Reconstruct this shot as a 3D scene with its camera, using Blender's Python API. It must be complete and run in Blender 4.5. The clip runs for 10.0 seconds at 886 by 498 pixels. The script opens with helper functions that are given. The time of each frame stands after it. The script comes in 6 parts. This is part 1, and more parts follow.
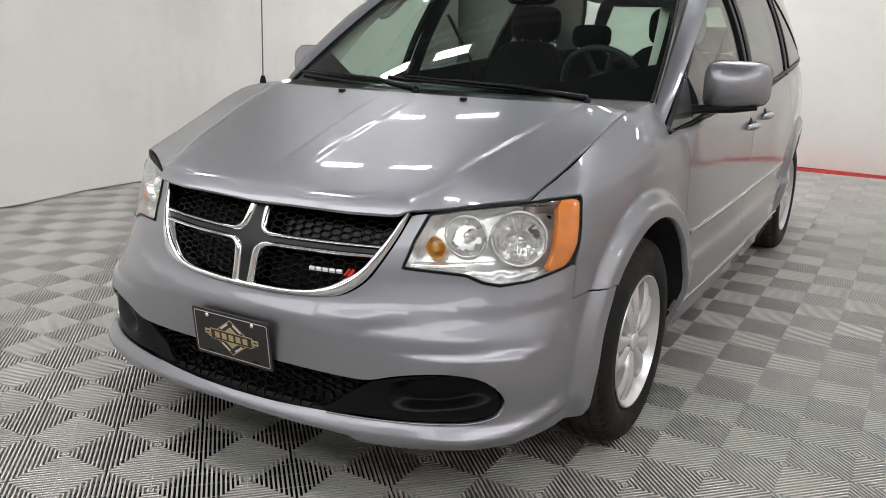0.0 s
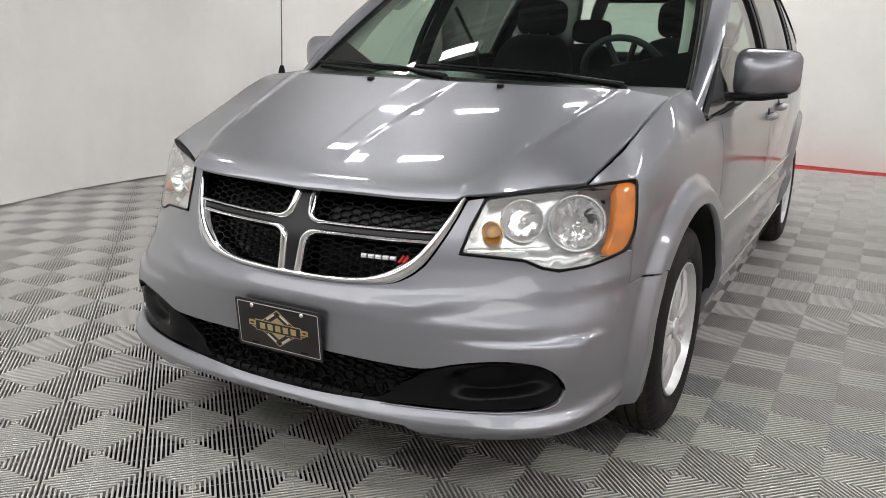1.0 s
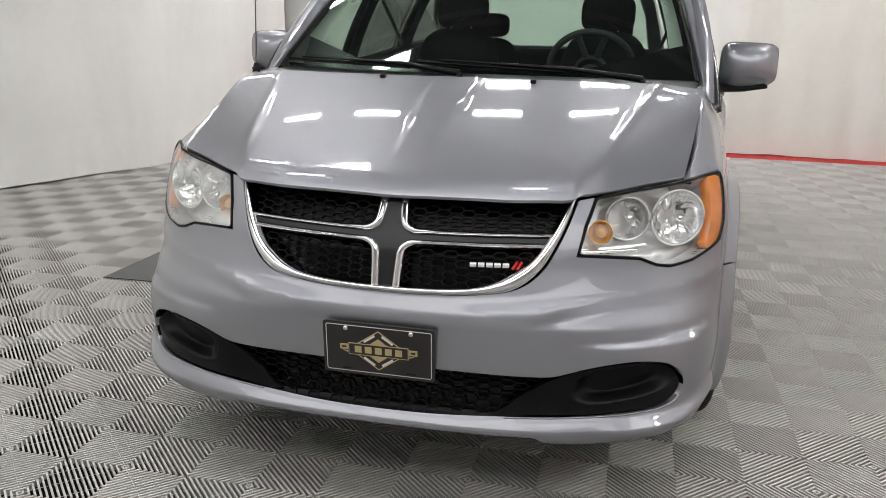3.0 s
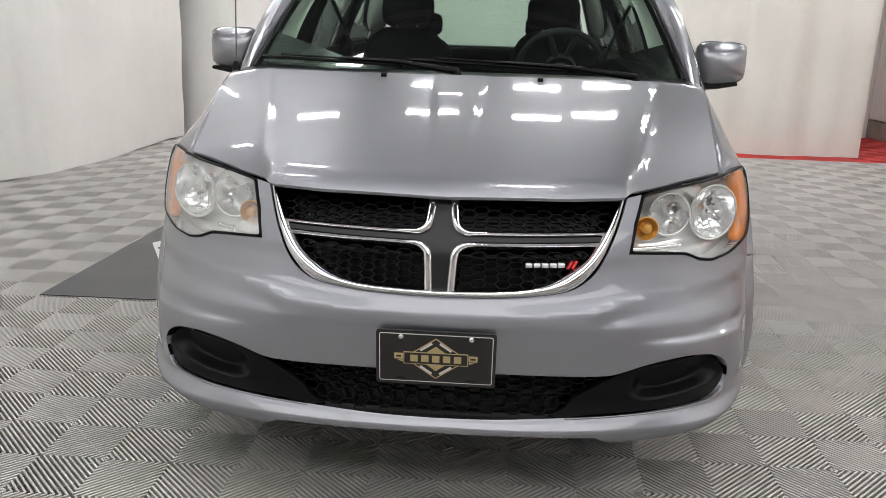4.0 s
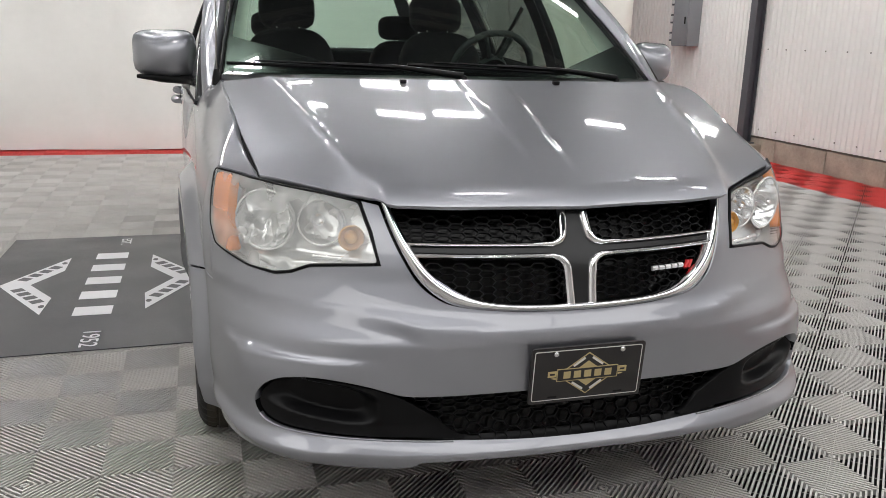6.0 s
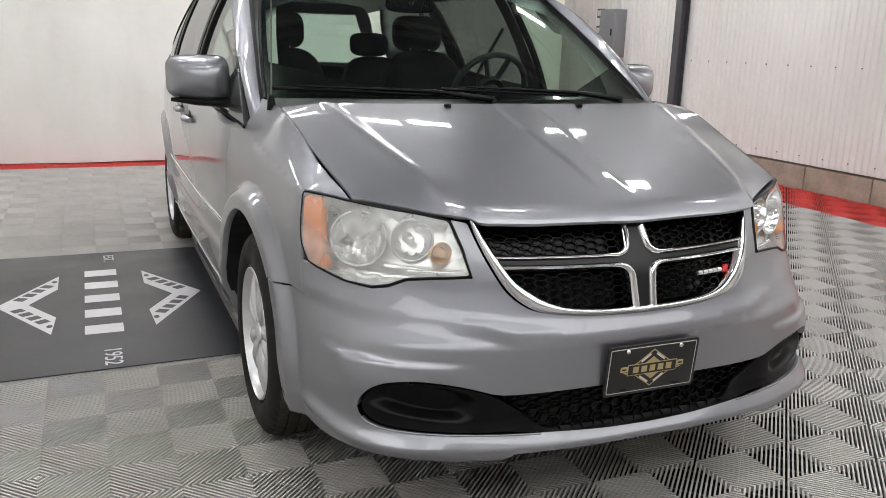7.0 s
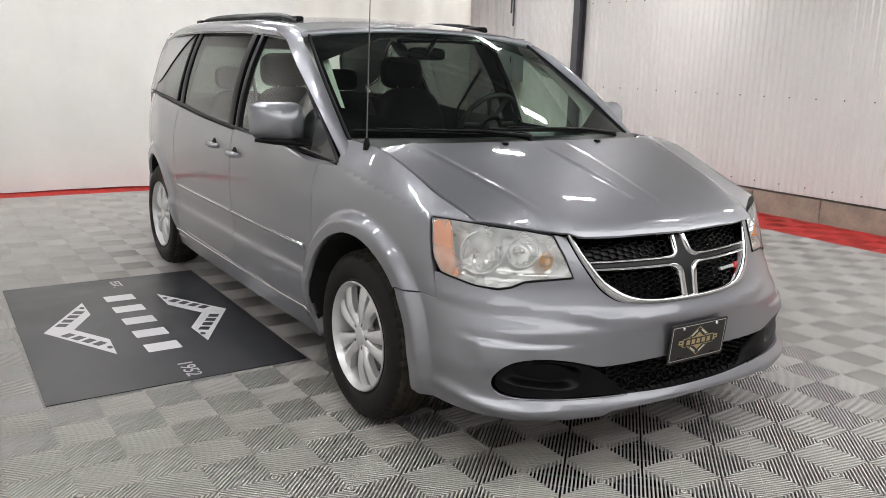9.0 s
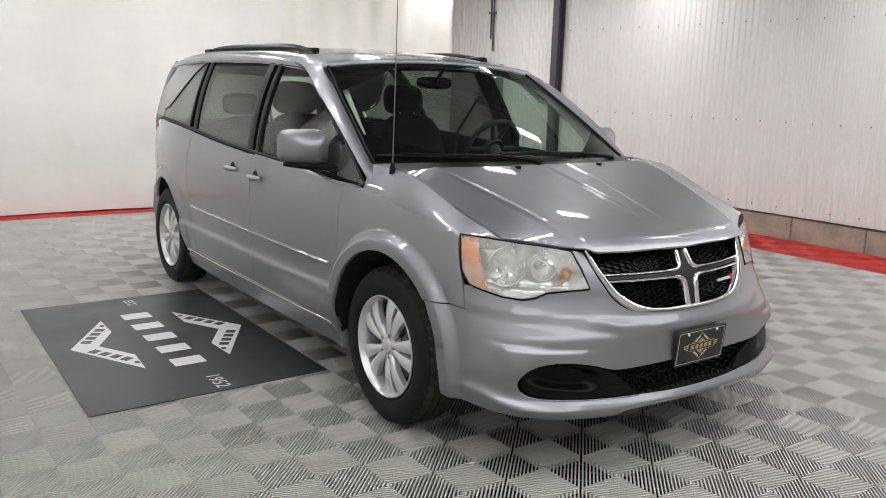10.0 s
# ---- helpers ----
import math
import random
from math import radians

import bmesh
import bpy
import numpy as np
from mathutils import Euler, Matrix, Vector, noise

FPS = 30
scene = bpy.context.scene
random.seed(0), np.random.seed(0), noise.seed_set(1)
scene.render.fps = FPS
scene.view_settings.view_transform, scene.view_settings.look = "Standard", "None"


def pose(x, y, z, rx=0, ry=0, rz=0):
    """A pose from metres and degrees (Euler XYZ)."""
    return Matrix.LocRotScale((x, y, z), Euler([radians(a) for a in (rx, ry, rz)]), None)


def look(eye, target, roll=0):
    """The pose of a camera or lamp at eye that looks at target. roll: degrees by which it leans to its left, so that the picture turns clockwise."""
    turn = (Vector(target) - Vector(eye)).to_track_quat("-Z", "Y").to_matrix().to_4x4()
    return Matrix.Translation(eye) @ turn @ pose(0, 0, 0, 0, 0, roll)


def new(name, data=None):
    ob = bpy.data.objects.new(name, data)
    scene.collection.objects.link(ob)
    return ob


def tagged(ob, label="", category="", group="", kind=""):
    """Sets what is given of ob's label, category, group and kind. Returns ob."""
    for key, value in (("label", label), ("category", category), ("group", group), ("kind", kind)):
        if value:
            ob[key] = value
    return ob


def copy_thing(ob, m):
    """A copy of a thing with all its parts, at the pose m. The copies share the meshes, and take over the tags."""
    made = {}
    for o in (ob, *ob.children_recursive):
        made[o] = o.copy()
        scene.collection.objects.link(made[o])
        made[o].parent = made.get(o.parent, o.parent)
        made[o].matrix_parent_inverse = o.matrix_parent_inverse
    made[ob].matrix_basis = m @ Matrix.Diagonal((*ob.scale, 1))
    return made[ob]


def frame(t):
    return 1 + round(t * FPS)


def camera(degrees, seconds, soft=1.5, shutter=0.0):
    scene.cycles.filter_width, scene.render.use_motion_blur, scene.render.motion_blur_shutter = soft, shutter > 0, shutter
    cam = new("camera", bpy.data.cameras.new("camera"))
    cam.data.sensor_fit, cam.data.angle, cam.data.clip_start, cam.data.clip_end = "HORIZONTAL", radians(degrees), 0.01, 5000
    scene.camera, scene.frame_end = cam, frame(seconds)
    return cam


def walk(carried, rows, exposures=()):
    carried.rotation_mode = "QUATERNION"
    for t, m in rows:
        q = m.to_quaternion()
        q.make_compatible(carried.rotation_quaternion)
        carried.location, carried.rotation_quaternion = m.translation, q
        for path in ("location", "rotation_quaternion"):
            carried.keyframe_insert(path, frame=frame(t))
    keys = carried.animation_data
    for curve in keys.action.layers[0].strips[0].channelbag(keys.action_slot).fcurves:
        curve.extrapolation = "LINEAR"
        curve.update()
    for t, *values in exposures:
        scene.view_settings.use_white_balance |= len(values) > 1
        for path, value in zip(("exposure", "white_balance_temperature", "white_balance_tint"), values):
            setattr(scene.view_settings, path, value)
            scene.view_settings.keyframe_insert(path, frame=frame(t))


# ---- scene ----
cam = camera(56.5, 10.0, soft=0.8)
PATH = [
    (0, (1.701, -2.639, 1.405), (0.723, -0.976, 0.875), 1.1),
    (0.5, (1.61, -2.692, 1.378), (0.652, -1.017, 0.852), 1.2),
    (1, (1.468, -2.734, 1.34), (0.561, -1.029, 0.82), 1.2),
    (1.5, (1.283, -2.744, 1.346), (0.459, -0.998, 0.824), 1.2),
    (2, (1.079, -2.804, 1.354), (0.366, -1.01, 0.833), 1.3),
    (2.5, (0.856, -2.879, 1.339), (0.277, -1.037, 0.816), 1.2),
    (3, (0.614, -2.932, 1.329), (0.186, -1.051, 0.803), 1.3),
    (3.2, (0.53, -2.946, 1.333), (0.157, -1.053, 0.806), 1.2),
    (4.3, (-0.033, -2.939, 1.299), (-0.037, -1.006, 0.783), 1.9),
    (4.5, (-0.141, -2.912, 1.297), (-0.062, -0.982, 0.779), 1.9),
    (5, (-0.366, -2.83, 1.291), (-0.115, -0.913, 0.776), 1.8),
    (5.5, (-0.645, -2.781, 1.29), (-0.236, -0.89, 0.783), 1.7),
    (6, (-0.902, -2.713, 1.294), (-0.349, -0.857, 0.792), 1.6),
    (6.2, (-0.985, -2.687, 1.301), (-0.392, -0.843, 0.804), 1.5),
    (7.3, (-1.591, -2.782, 1.394), (-0.762, -1.029, 0.905), 1.8),
    (7.5, (-1.698, -2.8, 1.416), (-0.834, -1.065, 0.923), 1.7),
    (8, (-1.963, -2.821, 1.437), (-1.017, -1.127, 0.952), 1.7),
    (8.5, (-2.219, -2.843, 1.46), (-1.201, -1.184, 0.998), 1.8),
    (9, (-2.444, -2.924, 1.477), (-1.372, -1.294, 1.038), 1.8),
    (9.5, (-2.636, -2.975, 1.487), (-1.523, -1.365, 1.076), 1.8),
    (10, (-2.793, -3.021, 1.51), (-1.651, -1.426, 1.122), 1.8),
]
walk(cam, [(t, look(eye, target, roll)) for t, eye, target, roll in PATH])

# ---- light: rows of ceiling panels, some added out of view, and a faint even world fill ----
world = bpy.data.worlds.new("hall_air")
scene.world = world
world.use_nodes = True
world.node_tree.nodes["Background"].inputs[0].default_value = (0.9, 0.95, 1.0, 1)
world.node_tree.nodes["Background"].inputs[1].default_value = 0.05
scene.view_settings.exposure = -0.06
PANEL_POWER = 80.0
CEILING_Z = 4.75
LAMP_Z, LAMP_SX, LAMP_SY = 3.3, 0.42, 0.10
# first three set by windshield reflections, last five added unseen to brighten the walls
LAMPS = [(-2.1, 1.38), (-1.33, 1.36), (2.28, 1.38), (-1.45, 4.8), (0.45, 5.0), (3.3, 4.6), (-3.2, 0.2), (-3.1, 3.8)]
# larger panels added unseen to brighten the curtains and the ribbed wall
EDGE_FILLS = [(4.0, 6.2), (3.5, 7.7), (4.6, 0.6), (4.5, 3.6), (4.4, -1.2), (-1.4, 5.35), (0.4, 5.5), (2.2, 5.4), (-3.0, 5.2)]
EDGE_SX, EDGE_SY = 0.54, 0.16
# narrower panels over the hood and windshield
SMALL_LAMPS = [(-2.1, 2.45), (-1.35, 2.45), (-0.37, 2.5), (0.45, 2.48), (0.95, 2.55), (2.25, 2.5), (-1.45, -0.2), (0.42, -0.33), (2.7, -0.1),
               (-0.37, 3.05), (0.45, 3.05), (1.05, 3.1)]
SMALL_SX, SMALL_SY = 0.40, 0.07
# broad soft fill panels added unseen near the front end of the hall
WIDE_FILLS = [(-2.7, -1.7), (0.0, -1.8), (2.7, -1.7), (-2.7, -3.9), (0.0, -3.9), (2.7, -3.9)]
WIDE_SX, WIDE_SY = 2.62, 1.2

# ---- materials ----
def material(name, color, rough=0.5, metal=0.0, spread=0.0, scale=8.0, bump=0.0, bump_scale=60.0, coat=0.0,
             coat_rough=0.03, rough_spread=0.0, random_shade=0.0, spec=0.5):
    """Principled surface with colour variation at two scales and a fine relief."""
    m = bpy.data.materials.new(name)
    m.use_nodes = True
    t = m.node_tree
    p = t.nodes["Principled BSDF"]
    p.inputs["Base Color"].default_value = (*color, 1)
    p.inputs["Roughness"].default_value = rough
    p.inputs["Metallic"].default_value = metal
    p.inputs["Coat Weight"].default_value = coat
    p.inputs["Coat Roughness"].default_value = coat_rough
    p.inputs["Specular IOR Level"].default_value = spec
    co = t.nodes.new("ShaderNodeTexCoord")
    socket = None
    if spread or random_shade:
        n1 = t.nodes.new("ShaderNodeTexNoise")
        n1.inputs["Scale"].default_value, n1.inputs["Detail"].default_value = scale, 6
        n2 = t.nodes.new("ShaderNodeTexNoise")
        n2.inputs["Scale"].default_value, n2.inputs["Detail"].default_value = scale * 9, 3
        t.links.new(co.outputs["Object"], n1.inputs["Vector"])
        t.links.new(co.outputs["Object"], n2.inputs["Vector"])
        mix = t.nodes.new("ShaderNodeMath")
        mix.operation = "MULTIPLY_ADD"
        mix.inputs[1].default_value = 0.35
        t.links.new(n2.outputs["Fac"], mix.inputs[0])
        t.links.new(n1.outputs["Fac"], mix.inputs[2])
        ramp = t.nodes.new("ShaderNodeMapRange")
        ramp.inputs["From Min"].default_value, ramp.inputs["From Max"].default_value = 0.45, 0.9
        ramp.inputs["To Min"].default_value, ramp.inputs["To Max"].default_value = 1 - spread, 1 + spread
        t.links.new(mix.outputs[0], ramp.inputs["Value"])
        socket = ramp.outputs[0]
        if random_shade:
            info = t.nodes.new("ShaderNodeObjectInfo")
            r2 = t.nodes.new("ShaderNodeMapRange")
            r2.inputs["To Min"].default_value, r2.inputs["To Max"].default_value = 1 - random_shade, 1 + random_shade
            t.links.new(info.outputs["Random"], r2.inputs["Value"])
            mul = t.nodes.new("ShaderNodeMath")
            mul.operation = "MULTIPLY"
            t.links.new(socket, mul.inputs[0])
            t.links.new(r2.outputs[0], mul.inputs[1])
            socket = mul.outputs[0]
        sc = t.nodes.new("ShaderNodeVectorMath")
        sc.operation = "SCALE"
        sc.inputs[0].default_value = color
        t.links.new(socket, sc.inputs["Scale"])
        t.links.new(sc.outputs[0], p.inputs["Base Color"])
        if rough_spread:
            r3 = t.nodes.new("ShaderNodeMapRange")
            r3.inputs["From Min"].default_value, r3.inputs["From Max"].default_value = 0.35, 0.7
            r3.inputs["To Min"].default_value, r3.inputs["To Max"].default_value = rough - rough_spread, rough + rough_spread
            t.links.new(n1.outputs["Fac"], r3.inputs["Value"])
            t.links.new(r3.outputs[0], p.inputs["Roughness"])
    if bump:
        n3 = t.nodes.new("ShaderNodeTexNoise")
        n3.inputs["Scale"].default_value, n3.inputs["Detail"].default_value = bump_scale, 4
        t.links.new(co.outputs["Object"], n3.inputs["Vector"])
        b = t.nodes.new("ShaderNodeBump")
        b.inputs["Strength"].default_value, b.inputs["Distance"].default_value = bump, 0.01
        t.links.new(n3.outputs["Fac"], b.inputs["Height"])
        t.links.new(b.outputs[0], p.inputs["Normal"])
    return m


def glass(name, tint, haze=0.0, f0=0.045, gloss=0.01):
    """Thin glass: light passes tinted, the view's slant drives the gloss; haze adds a milky film, on the windshield a
    painted veil of reflection.
    """
    m = bpy.data.materials.new(name)
    m.use_nodes = True
    t = m.node_tree
    t.nodes.clear()
    out = t.nodes.new("ShaderNodeOutputMaterial")
    tr = t.nodes.new("ShaderNodeBsdfTransparent")
    tr.inputs["Color"].default_value = (*tint, 1)
    gl = t.nodes.new("ShaderNodeBsdfGlossy")
    gl.inputs["Roughness"].default_value = gloss
    lw = t.nodes.new("ShaderNodeLayerWeight")
    lw.inputs["Blend"].default_value = 0.5
    pw = t.nodes.new("ShaderNodeMath")
    pw.operation, pw.inputs[1].default_value = "POWER", 5.0
    t.links.new(lw.outputs["Facing"], pw.inputs[0])
    fr = t.nodes.new("ShaderNodeMath")
    fr.operation, fr.inputs[1].default_value, fr.inputs[2].default_value = "MULTIPLY_ADD", 1 - f0, f0
    t.links.new(pw.outputs[0], fr.inputs[0])
    mix = t.nodes.new("ShaderNodeMixShader")
    base = tr.outputs[0]
    if haze:
        df = t.nodes.new("ShaderNodeBsdfDiffuse")
        df.inputs["Color"].default_value = (0.86, 0.88, 0.88, 1)
        n = t.nodes.new("ShaderNodeTexNoise")
        n.inputs["Scale"].default_value = 9
        co = t.nodes.new("ShaderNodeTexCoord")
        t.links.new(co.outputs["Object"], n.inputs["Vector"])
        r = t.nodes.new("ShaderNodeMapRange")
        r.inputs["From Min"].default_value, r.inputs["From Max"].default_value = 0.3, 0.7
        r.inputs["To Min"].default_value, r.inputs["To Max"].default_value = haze * 0.5, haze * 1.5
        t.links.new(n.outputs["Fac"], r.inputs["Value"])
        hz = t.nodes.new("ShaderNodeMixShader")
        t.links.new(r.outputs[0], hz.inputs[0])
        t.links.new(tr.outputs[0], hz.inputs[1])
        t.links.new(df.outputs[0], hz.inputs[2])
        base = hz.outputs[0]
    t.links.new(fr.outputs[0], mix.inputs[0])
    t.links.new(base, mix.inputs[1])
    t.links.new(gl.outputs[0], mix.inputs[2])
    t.links.new(mix.outputs[0], out.inputs[0])
    return m


def emitter(name, color, strength):
    m = bpy.data.materials.new(name)
    m.use_nodes = True
    t = m.node_tree
    t.nodes.clear()
    out = t.nodes.new("ShaderNodeOutputMaterial")
    e = t.nodes.new("ShaderNodeEmission")
    e.inputs[0].default_value, e.inputs[1].default_value = (*color, 1), strength
    t.links.new(e.outputs[0], out.inputs[0])
    return m


PAINT = material("silver_paint", (0.296, 0.301, 0.329), 0.42, 0.88, 0.02, 3, 0.010, 900, coat=1.0, coat_rough=0.035)
CHROME = material("chrome", (0.82, 0.82, 0.83), 0.06, 1.0)
ALLOY = material("alloy", (0.74, 0.745, 0.75), 0.32, 0.55, 0.05, 20, coat=0.6)
TREAD = material("dusty_tread", (0.040, 0.035, 0.027), 0.75, 0, 0.35, 14, 0.15, 220, spec=0.2)
RUBBER = material("tyre_rubber", (0.013, 0.0125, 0.0120), 0.66, 0, 0.35, 14, 0.15, 220, rough_spread=0.10, spec=0.22)
BLACK = material("black_plastic", (0.004, 0.004, 0.0045), 0.36, 0, 0.2, 16, 0.05, 500, spec=0.16)
GLOSS_BLACK = material("gloss_black", (0.002, 0.002, 0.0025), 0.22, 0, 0.1, 10, spec=0.22)
SAIL = material("smoked_sail", (0.035, 0.036, 0.038), 0.22, 0, 0.1, 12, coat=0.5)
GRAPHITE = material("graphite_bar", (0.010, 0.0105, 0.0115), 0.34, 0.1, 0.1, 20)
# near-black of liners and underbody, also painted as shade into gaps and scoops
DARK = material("dark_cavity", (0.006, 0.006, 0.006), 0.9, 0, 0.2, 10)
SEAT = material("charcoal_seat_cloth", (0.016, 0.0165, 0.0175), 0.85, 0, 0.2, 30, 0.3, 700)
DASH = material("dark_dash_vinyl", (0.026, 0.029, 0.030), 0.65, 0, 0.15, 12, 0.2, 500)
LINER = material("pale_trim", (0.74, 0.75, 0.70), 0.75, 0, 0.06, 8, 0.1, 400)
# faint haze whitens the windshield in place of a grey reflected veil
WINDSHIELD = glass("windshield_glass", (0.70, 0.82, 0.745), haze=0.004, f0=0.05)
SIDE_GLASS = glass("side_glass", (0.74, 0.87, 0.79), f0=0.22)
PRIVACY = glass("privacy_glass", (0.20, 0.22, 0.21), f0=0.17)
LENS_CLEAR = glass("headlight_lens", (0.96, 0.965, 0.96), haze=0.004, f0=0.04, gloss=0.02)
LENS_HAZY = glass("hazy_headlight_lens", (0.92, 0.92, 0.90), haze=0.27, f0=0.04, gloss=0.05)
REFLECTOR = material("lamp_reflector", (0.95, 0.955, 0.96), 0.16, 0.9, 0.06, 30)
LAMP_GREY = material("lamp_bezel", (0.86, 0.87, 0.87), 0.17, 0.55, 0.06, 20)
AMBER = material("amber_reflector", (0.80, 0.24, 0.02), 0.25, 0, 0.25, 18, coat=0.6)
AMBER_BULB = material("amber_bulb", (0.72, 0.36, 0.06), 0.2, 0, 0.1, 30, coat=0.6)
BADGE_RED = material("badge_red", (0.55, 0.02, 0.02), 0.3, 0.1)
STEEL = material("brake_steel", (0.20, 0.19, 0.18), 0.45, 0.8, 0.15, 20)
PLATE_BLACK = material("plate_black", (0.018, 0.016, 0.016), 0.35, 0, 0.1, 20)
PLATE_GOLD = material("plate_gold", (0.50, 0.40, 0.20), 0.4, 0.1, 0.06, 40)
PLATE_LINE = material("plate_line", (0.70, 0.68, 0.64), 0.4)
TILE_GREY = material("grey_tile_plastic", (0.53, 0.515, 0.492), 0.40, 0, 0.10, 3, 0.05, 400, random_shade=0.05)
TILE_RED = material("red_tile_plastic", (0.62, 0.035, 0.03), 0.45, 0, 0.10, 3, 0.05, 400, random_shade=0.04)
UNDERLAY = material("dark_underlay", (0.007, 0.007, 0.007), 0.9, 0, 0.3, 4, 0.2, 80, spec=0.2)
MAT_GREY = material("charcoal_mat", (0.034, 0.036, 0.042), 0.34, 0, 0.12, 3, 0.06, 600, rough_spread=0.06)
MAT_WHITE = material("mat_white_ink", (0.74, 0.74, 0.76), 0.45, 0, 0.03, 10)
CURTAIN = material("white_curtain_vinyl", (0.87, 0.86, 0.83), 0.5, 0, 0.03, 1.5, 0.55, 5)
CURTAIN_CREAM = material("cream_curtain_vinyl", (0.86, 0.84, 0.785), 0.55, 0, 0.04, 1.5, 0.55, 5)
WALL_WHITE = material("white_ribbed_steel", (0.86, 0.835, 0.815), 0.42, 0, 0.03, 1.2, 0.04, 40)
CONCRETE = material("stained_block", (0.40, 0.34, 0.28), 0.85, 0, 0.25, 4, 0.5, 60)
POST_GREY = material("grey_steel_post", (0.10, 0.10, 0.115), 0.5, 0.2, 0.1, 6)
BOX_GREY = material("grey_enclosure", (0.30, 0.31, 0.33), 0.45, 0.3, 0.05, 6)
CEILING = material("dark_ceiling", (0.10, 0.115, 0.135), 0.8, 0, 0.15, 2)
TRUSS = material("pale_truss", (0.30, 0.31, 0.32), 0.6, 0.2, 0.1, 4)
FRAME_WHITE = material("lamp_frame_white", (0.75, 0.75, 0.75), 0.5)

# ---- mesh tools ----
from mathutils.geometry import delaunay_2d_cdt


def part(name, bm, mat, parent=None, label=""):
    """Links a bmesh (or mesh) as one mesh object under a thing or a part."""
    if isinstance(bm, bmesh.types.BMesh):
        me = bpy.data.meshes.new(name)
        bm.to_mesh(me)
        bm.free()
    else:
        me = bm
    if not me.materials:
        me.materials.append(mat)
    ob = new(name, me)
    if parent is not None:
        ob.parent = parent
    if label:
        tagged(ob, label)
    return ob


def thing(name, label, category, group="", kind="", at=(0, 0, 0)):
    ob = new(name)
    ob.location = at
    ob.empty_display_size = 0.1
    return tagged(ob, label, category, group, kind)


def smooth(bm, angle=40):
    """Smooth shading with edges sharper than the angle kept crisp."""
    for f in bm.faces:
        f.smooth = True
    for e in bm.edges:
        if len(e.link_faces) == 2 and e.calc_face_angle(0) > radians(angle):
            e.smooth = False
    return bm


def mesh_from(verts, faces, name="mesh"):
    me = bpy.data.meshes.new(name)
    me.from_pydata([tuple(v) for v in verts], [], faces)
    me.validate()
    return me


def box(bm, cx, cy, cz, sx, sy, sz, bevel=0.0, turn=None):
    """Adds a box with bevelled edges to bm."""
    r = bmesh.ops.create_cube(bm, size=1.0)
    vs = r["verts"]
    m = Matrix.Translation((cx, cy, cz)) @ (turn or Matrix()) @ Matrix.Diagonal((sx, sy, sz, 1))
    bmesh.ops.transform(bm, matrix=m, verts=vs)
    if bevel:
        es = {e for v in vs for e in v.link_edges}
        bmesh.ops.bevel(bm, geom=list(es), offset=bevel, segments=2, affect="EDGES", profile=0.6)
    return bm


def tube(bm, path, radius, sides=8, closed=False):
    """Adds a round bar along a 3D path; radius may be a list."""
    n = len(path)
    pts = [Vector(p) for p in path]
    rings, up = [], Vector((0, 0, 1))
    for i, p in enumerate(pts):
        a = pts[i - 1] if (i or closed) else p
        b = pts[(i + 1) % n] if (i < n - 1 or closed) else p
        d = (b - a).normalized()
        side = d.cross(up)
        if side.length < 0.05:
            side = d.cross(Vector((1, 0, 0)))
        side.normalize()
        nrm = side.cross(d)
        r = radius[i] if isinstance(radius, (list, tuple)) else radius
        rings.append([bm.verts.new(p + r * (math.cos(k * math.tau / sides) * side + math.sin(k * math.tau / sides) * nrm)) for k in range(sides)])
    for i in range(n if closed else n - 1):
        a, b = rings[i], rings[(i + 1) % n]
        for k in range(sides):
            bm.faces.new((a[k], a[(k + 1) % sides], b[(k + 1) % sides], b[k]))
    if not closed:
        bm.faces.new(rings[0][::-1])
        bm.faces.new(rings[-1])
    return bm


def lathe(bm, profile, axis="x", at=(0, 0, 0), steps=48, sign=1):
    """Turns (radius, offset) pairs about an axis."""
    rings = []
    for r, o in profile:
        ring = []
        for k in range(steps):
            c, s = r * math.cos(k * math.tau / steps), r * math.sin(k * math.tau / steps)
            p = (o * sign, c, s) if axis == "x" else ((c, o * sign, s) if axis == "y" else (c, s, o * sign))
            ring.append(bm.verts.new((at[0] + p[0], at[1] + p[1], at[2] + p[2])))
        rings.append(ring)
    for a, b in zip(rings, rings[1:]):
        for k in range(steps):
            bm.faces.new((a[k], a[(k + 1) % steps], b[(k + 1) % steps], b[k]))
    return rings


def finish(bm, angle=40):
    bmesh.ops.remove_doubles(bm, verts=bm.verts, dist=1e-5)
    bmesh.ops.recalc_face_normals(bm, faces=bm.faces)
    return smooth(bm, angle)


def spl(xs, ys):
    """Monotone cubic curve through the given values, flat beyond its ends."""
    x, y = np.array(xs, float), np.array(ys, float)
    h, d = np.diff(x), np.diff(y) / np.diff(x)
    m = np.zeros_like(y)
    m[0], m[-1] = d[0], d[-1]
    for i in range(1, len(x) - 1):
        m[i] = 0 if d[i - 1] * d[i] <= 0 else (h[i - 1] + h[i]) / (h[i - 1] / d[i - 1] + h[i] / d[i])

    def f(q):
        q = np.clip(np.asarray(q, float), x[0], x[-1])
        i = np.clip(np.searchsorted(x, q) - 1, 0, len(x) - 2)
        t = (q - x[i]) / h[i]
        return (y[i] * (1 + 2 * t) * (1 - t) ** 2 + m[i] * h[i] * t * (1 - t) ** 2
                + y[i + 1] * t * t * (3 - 2 * t) + m[i + 1] * h[i] * t * t * (t - 1))
    return f


def step(a, b, x):
    t = np.clip((np.asarray(x, float) - a) / (b - a), 0, 1)
    return t * t * (3 - 2 * t)


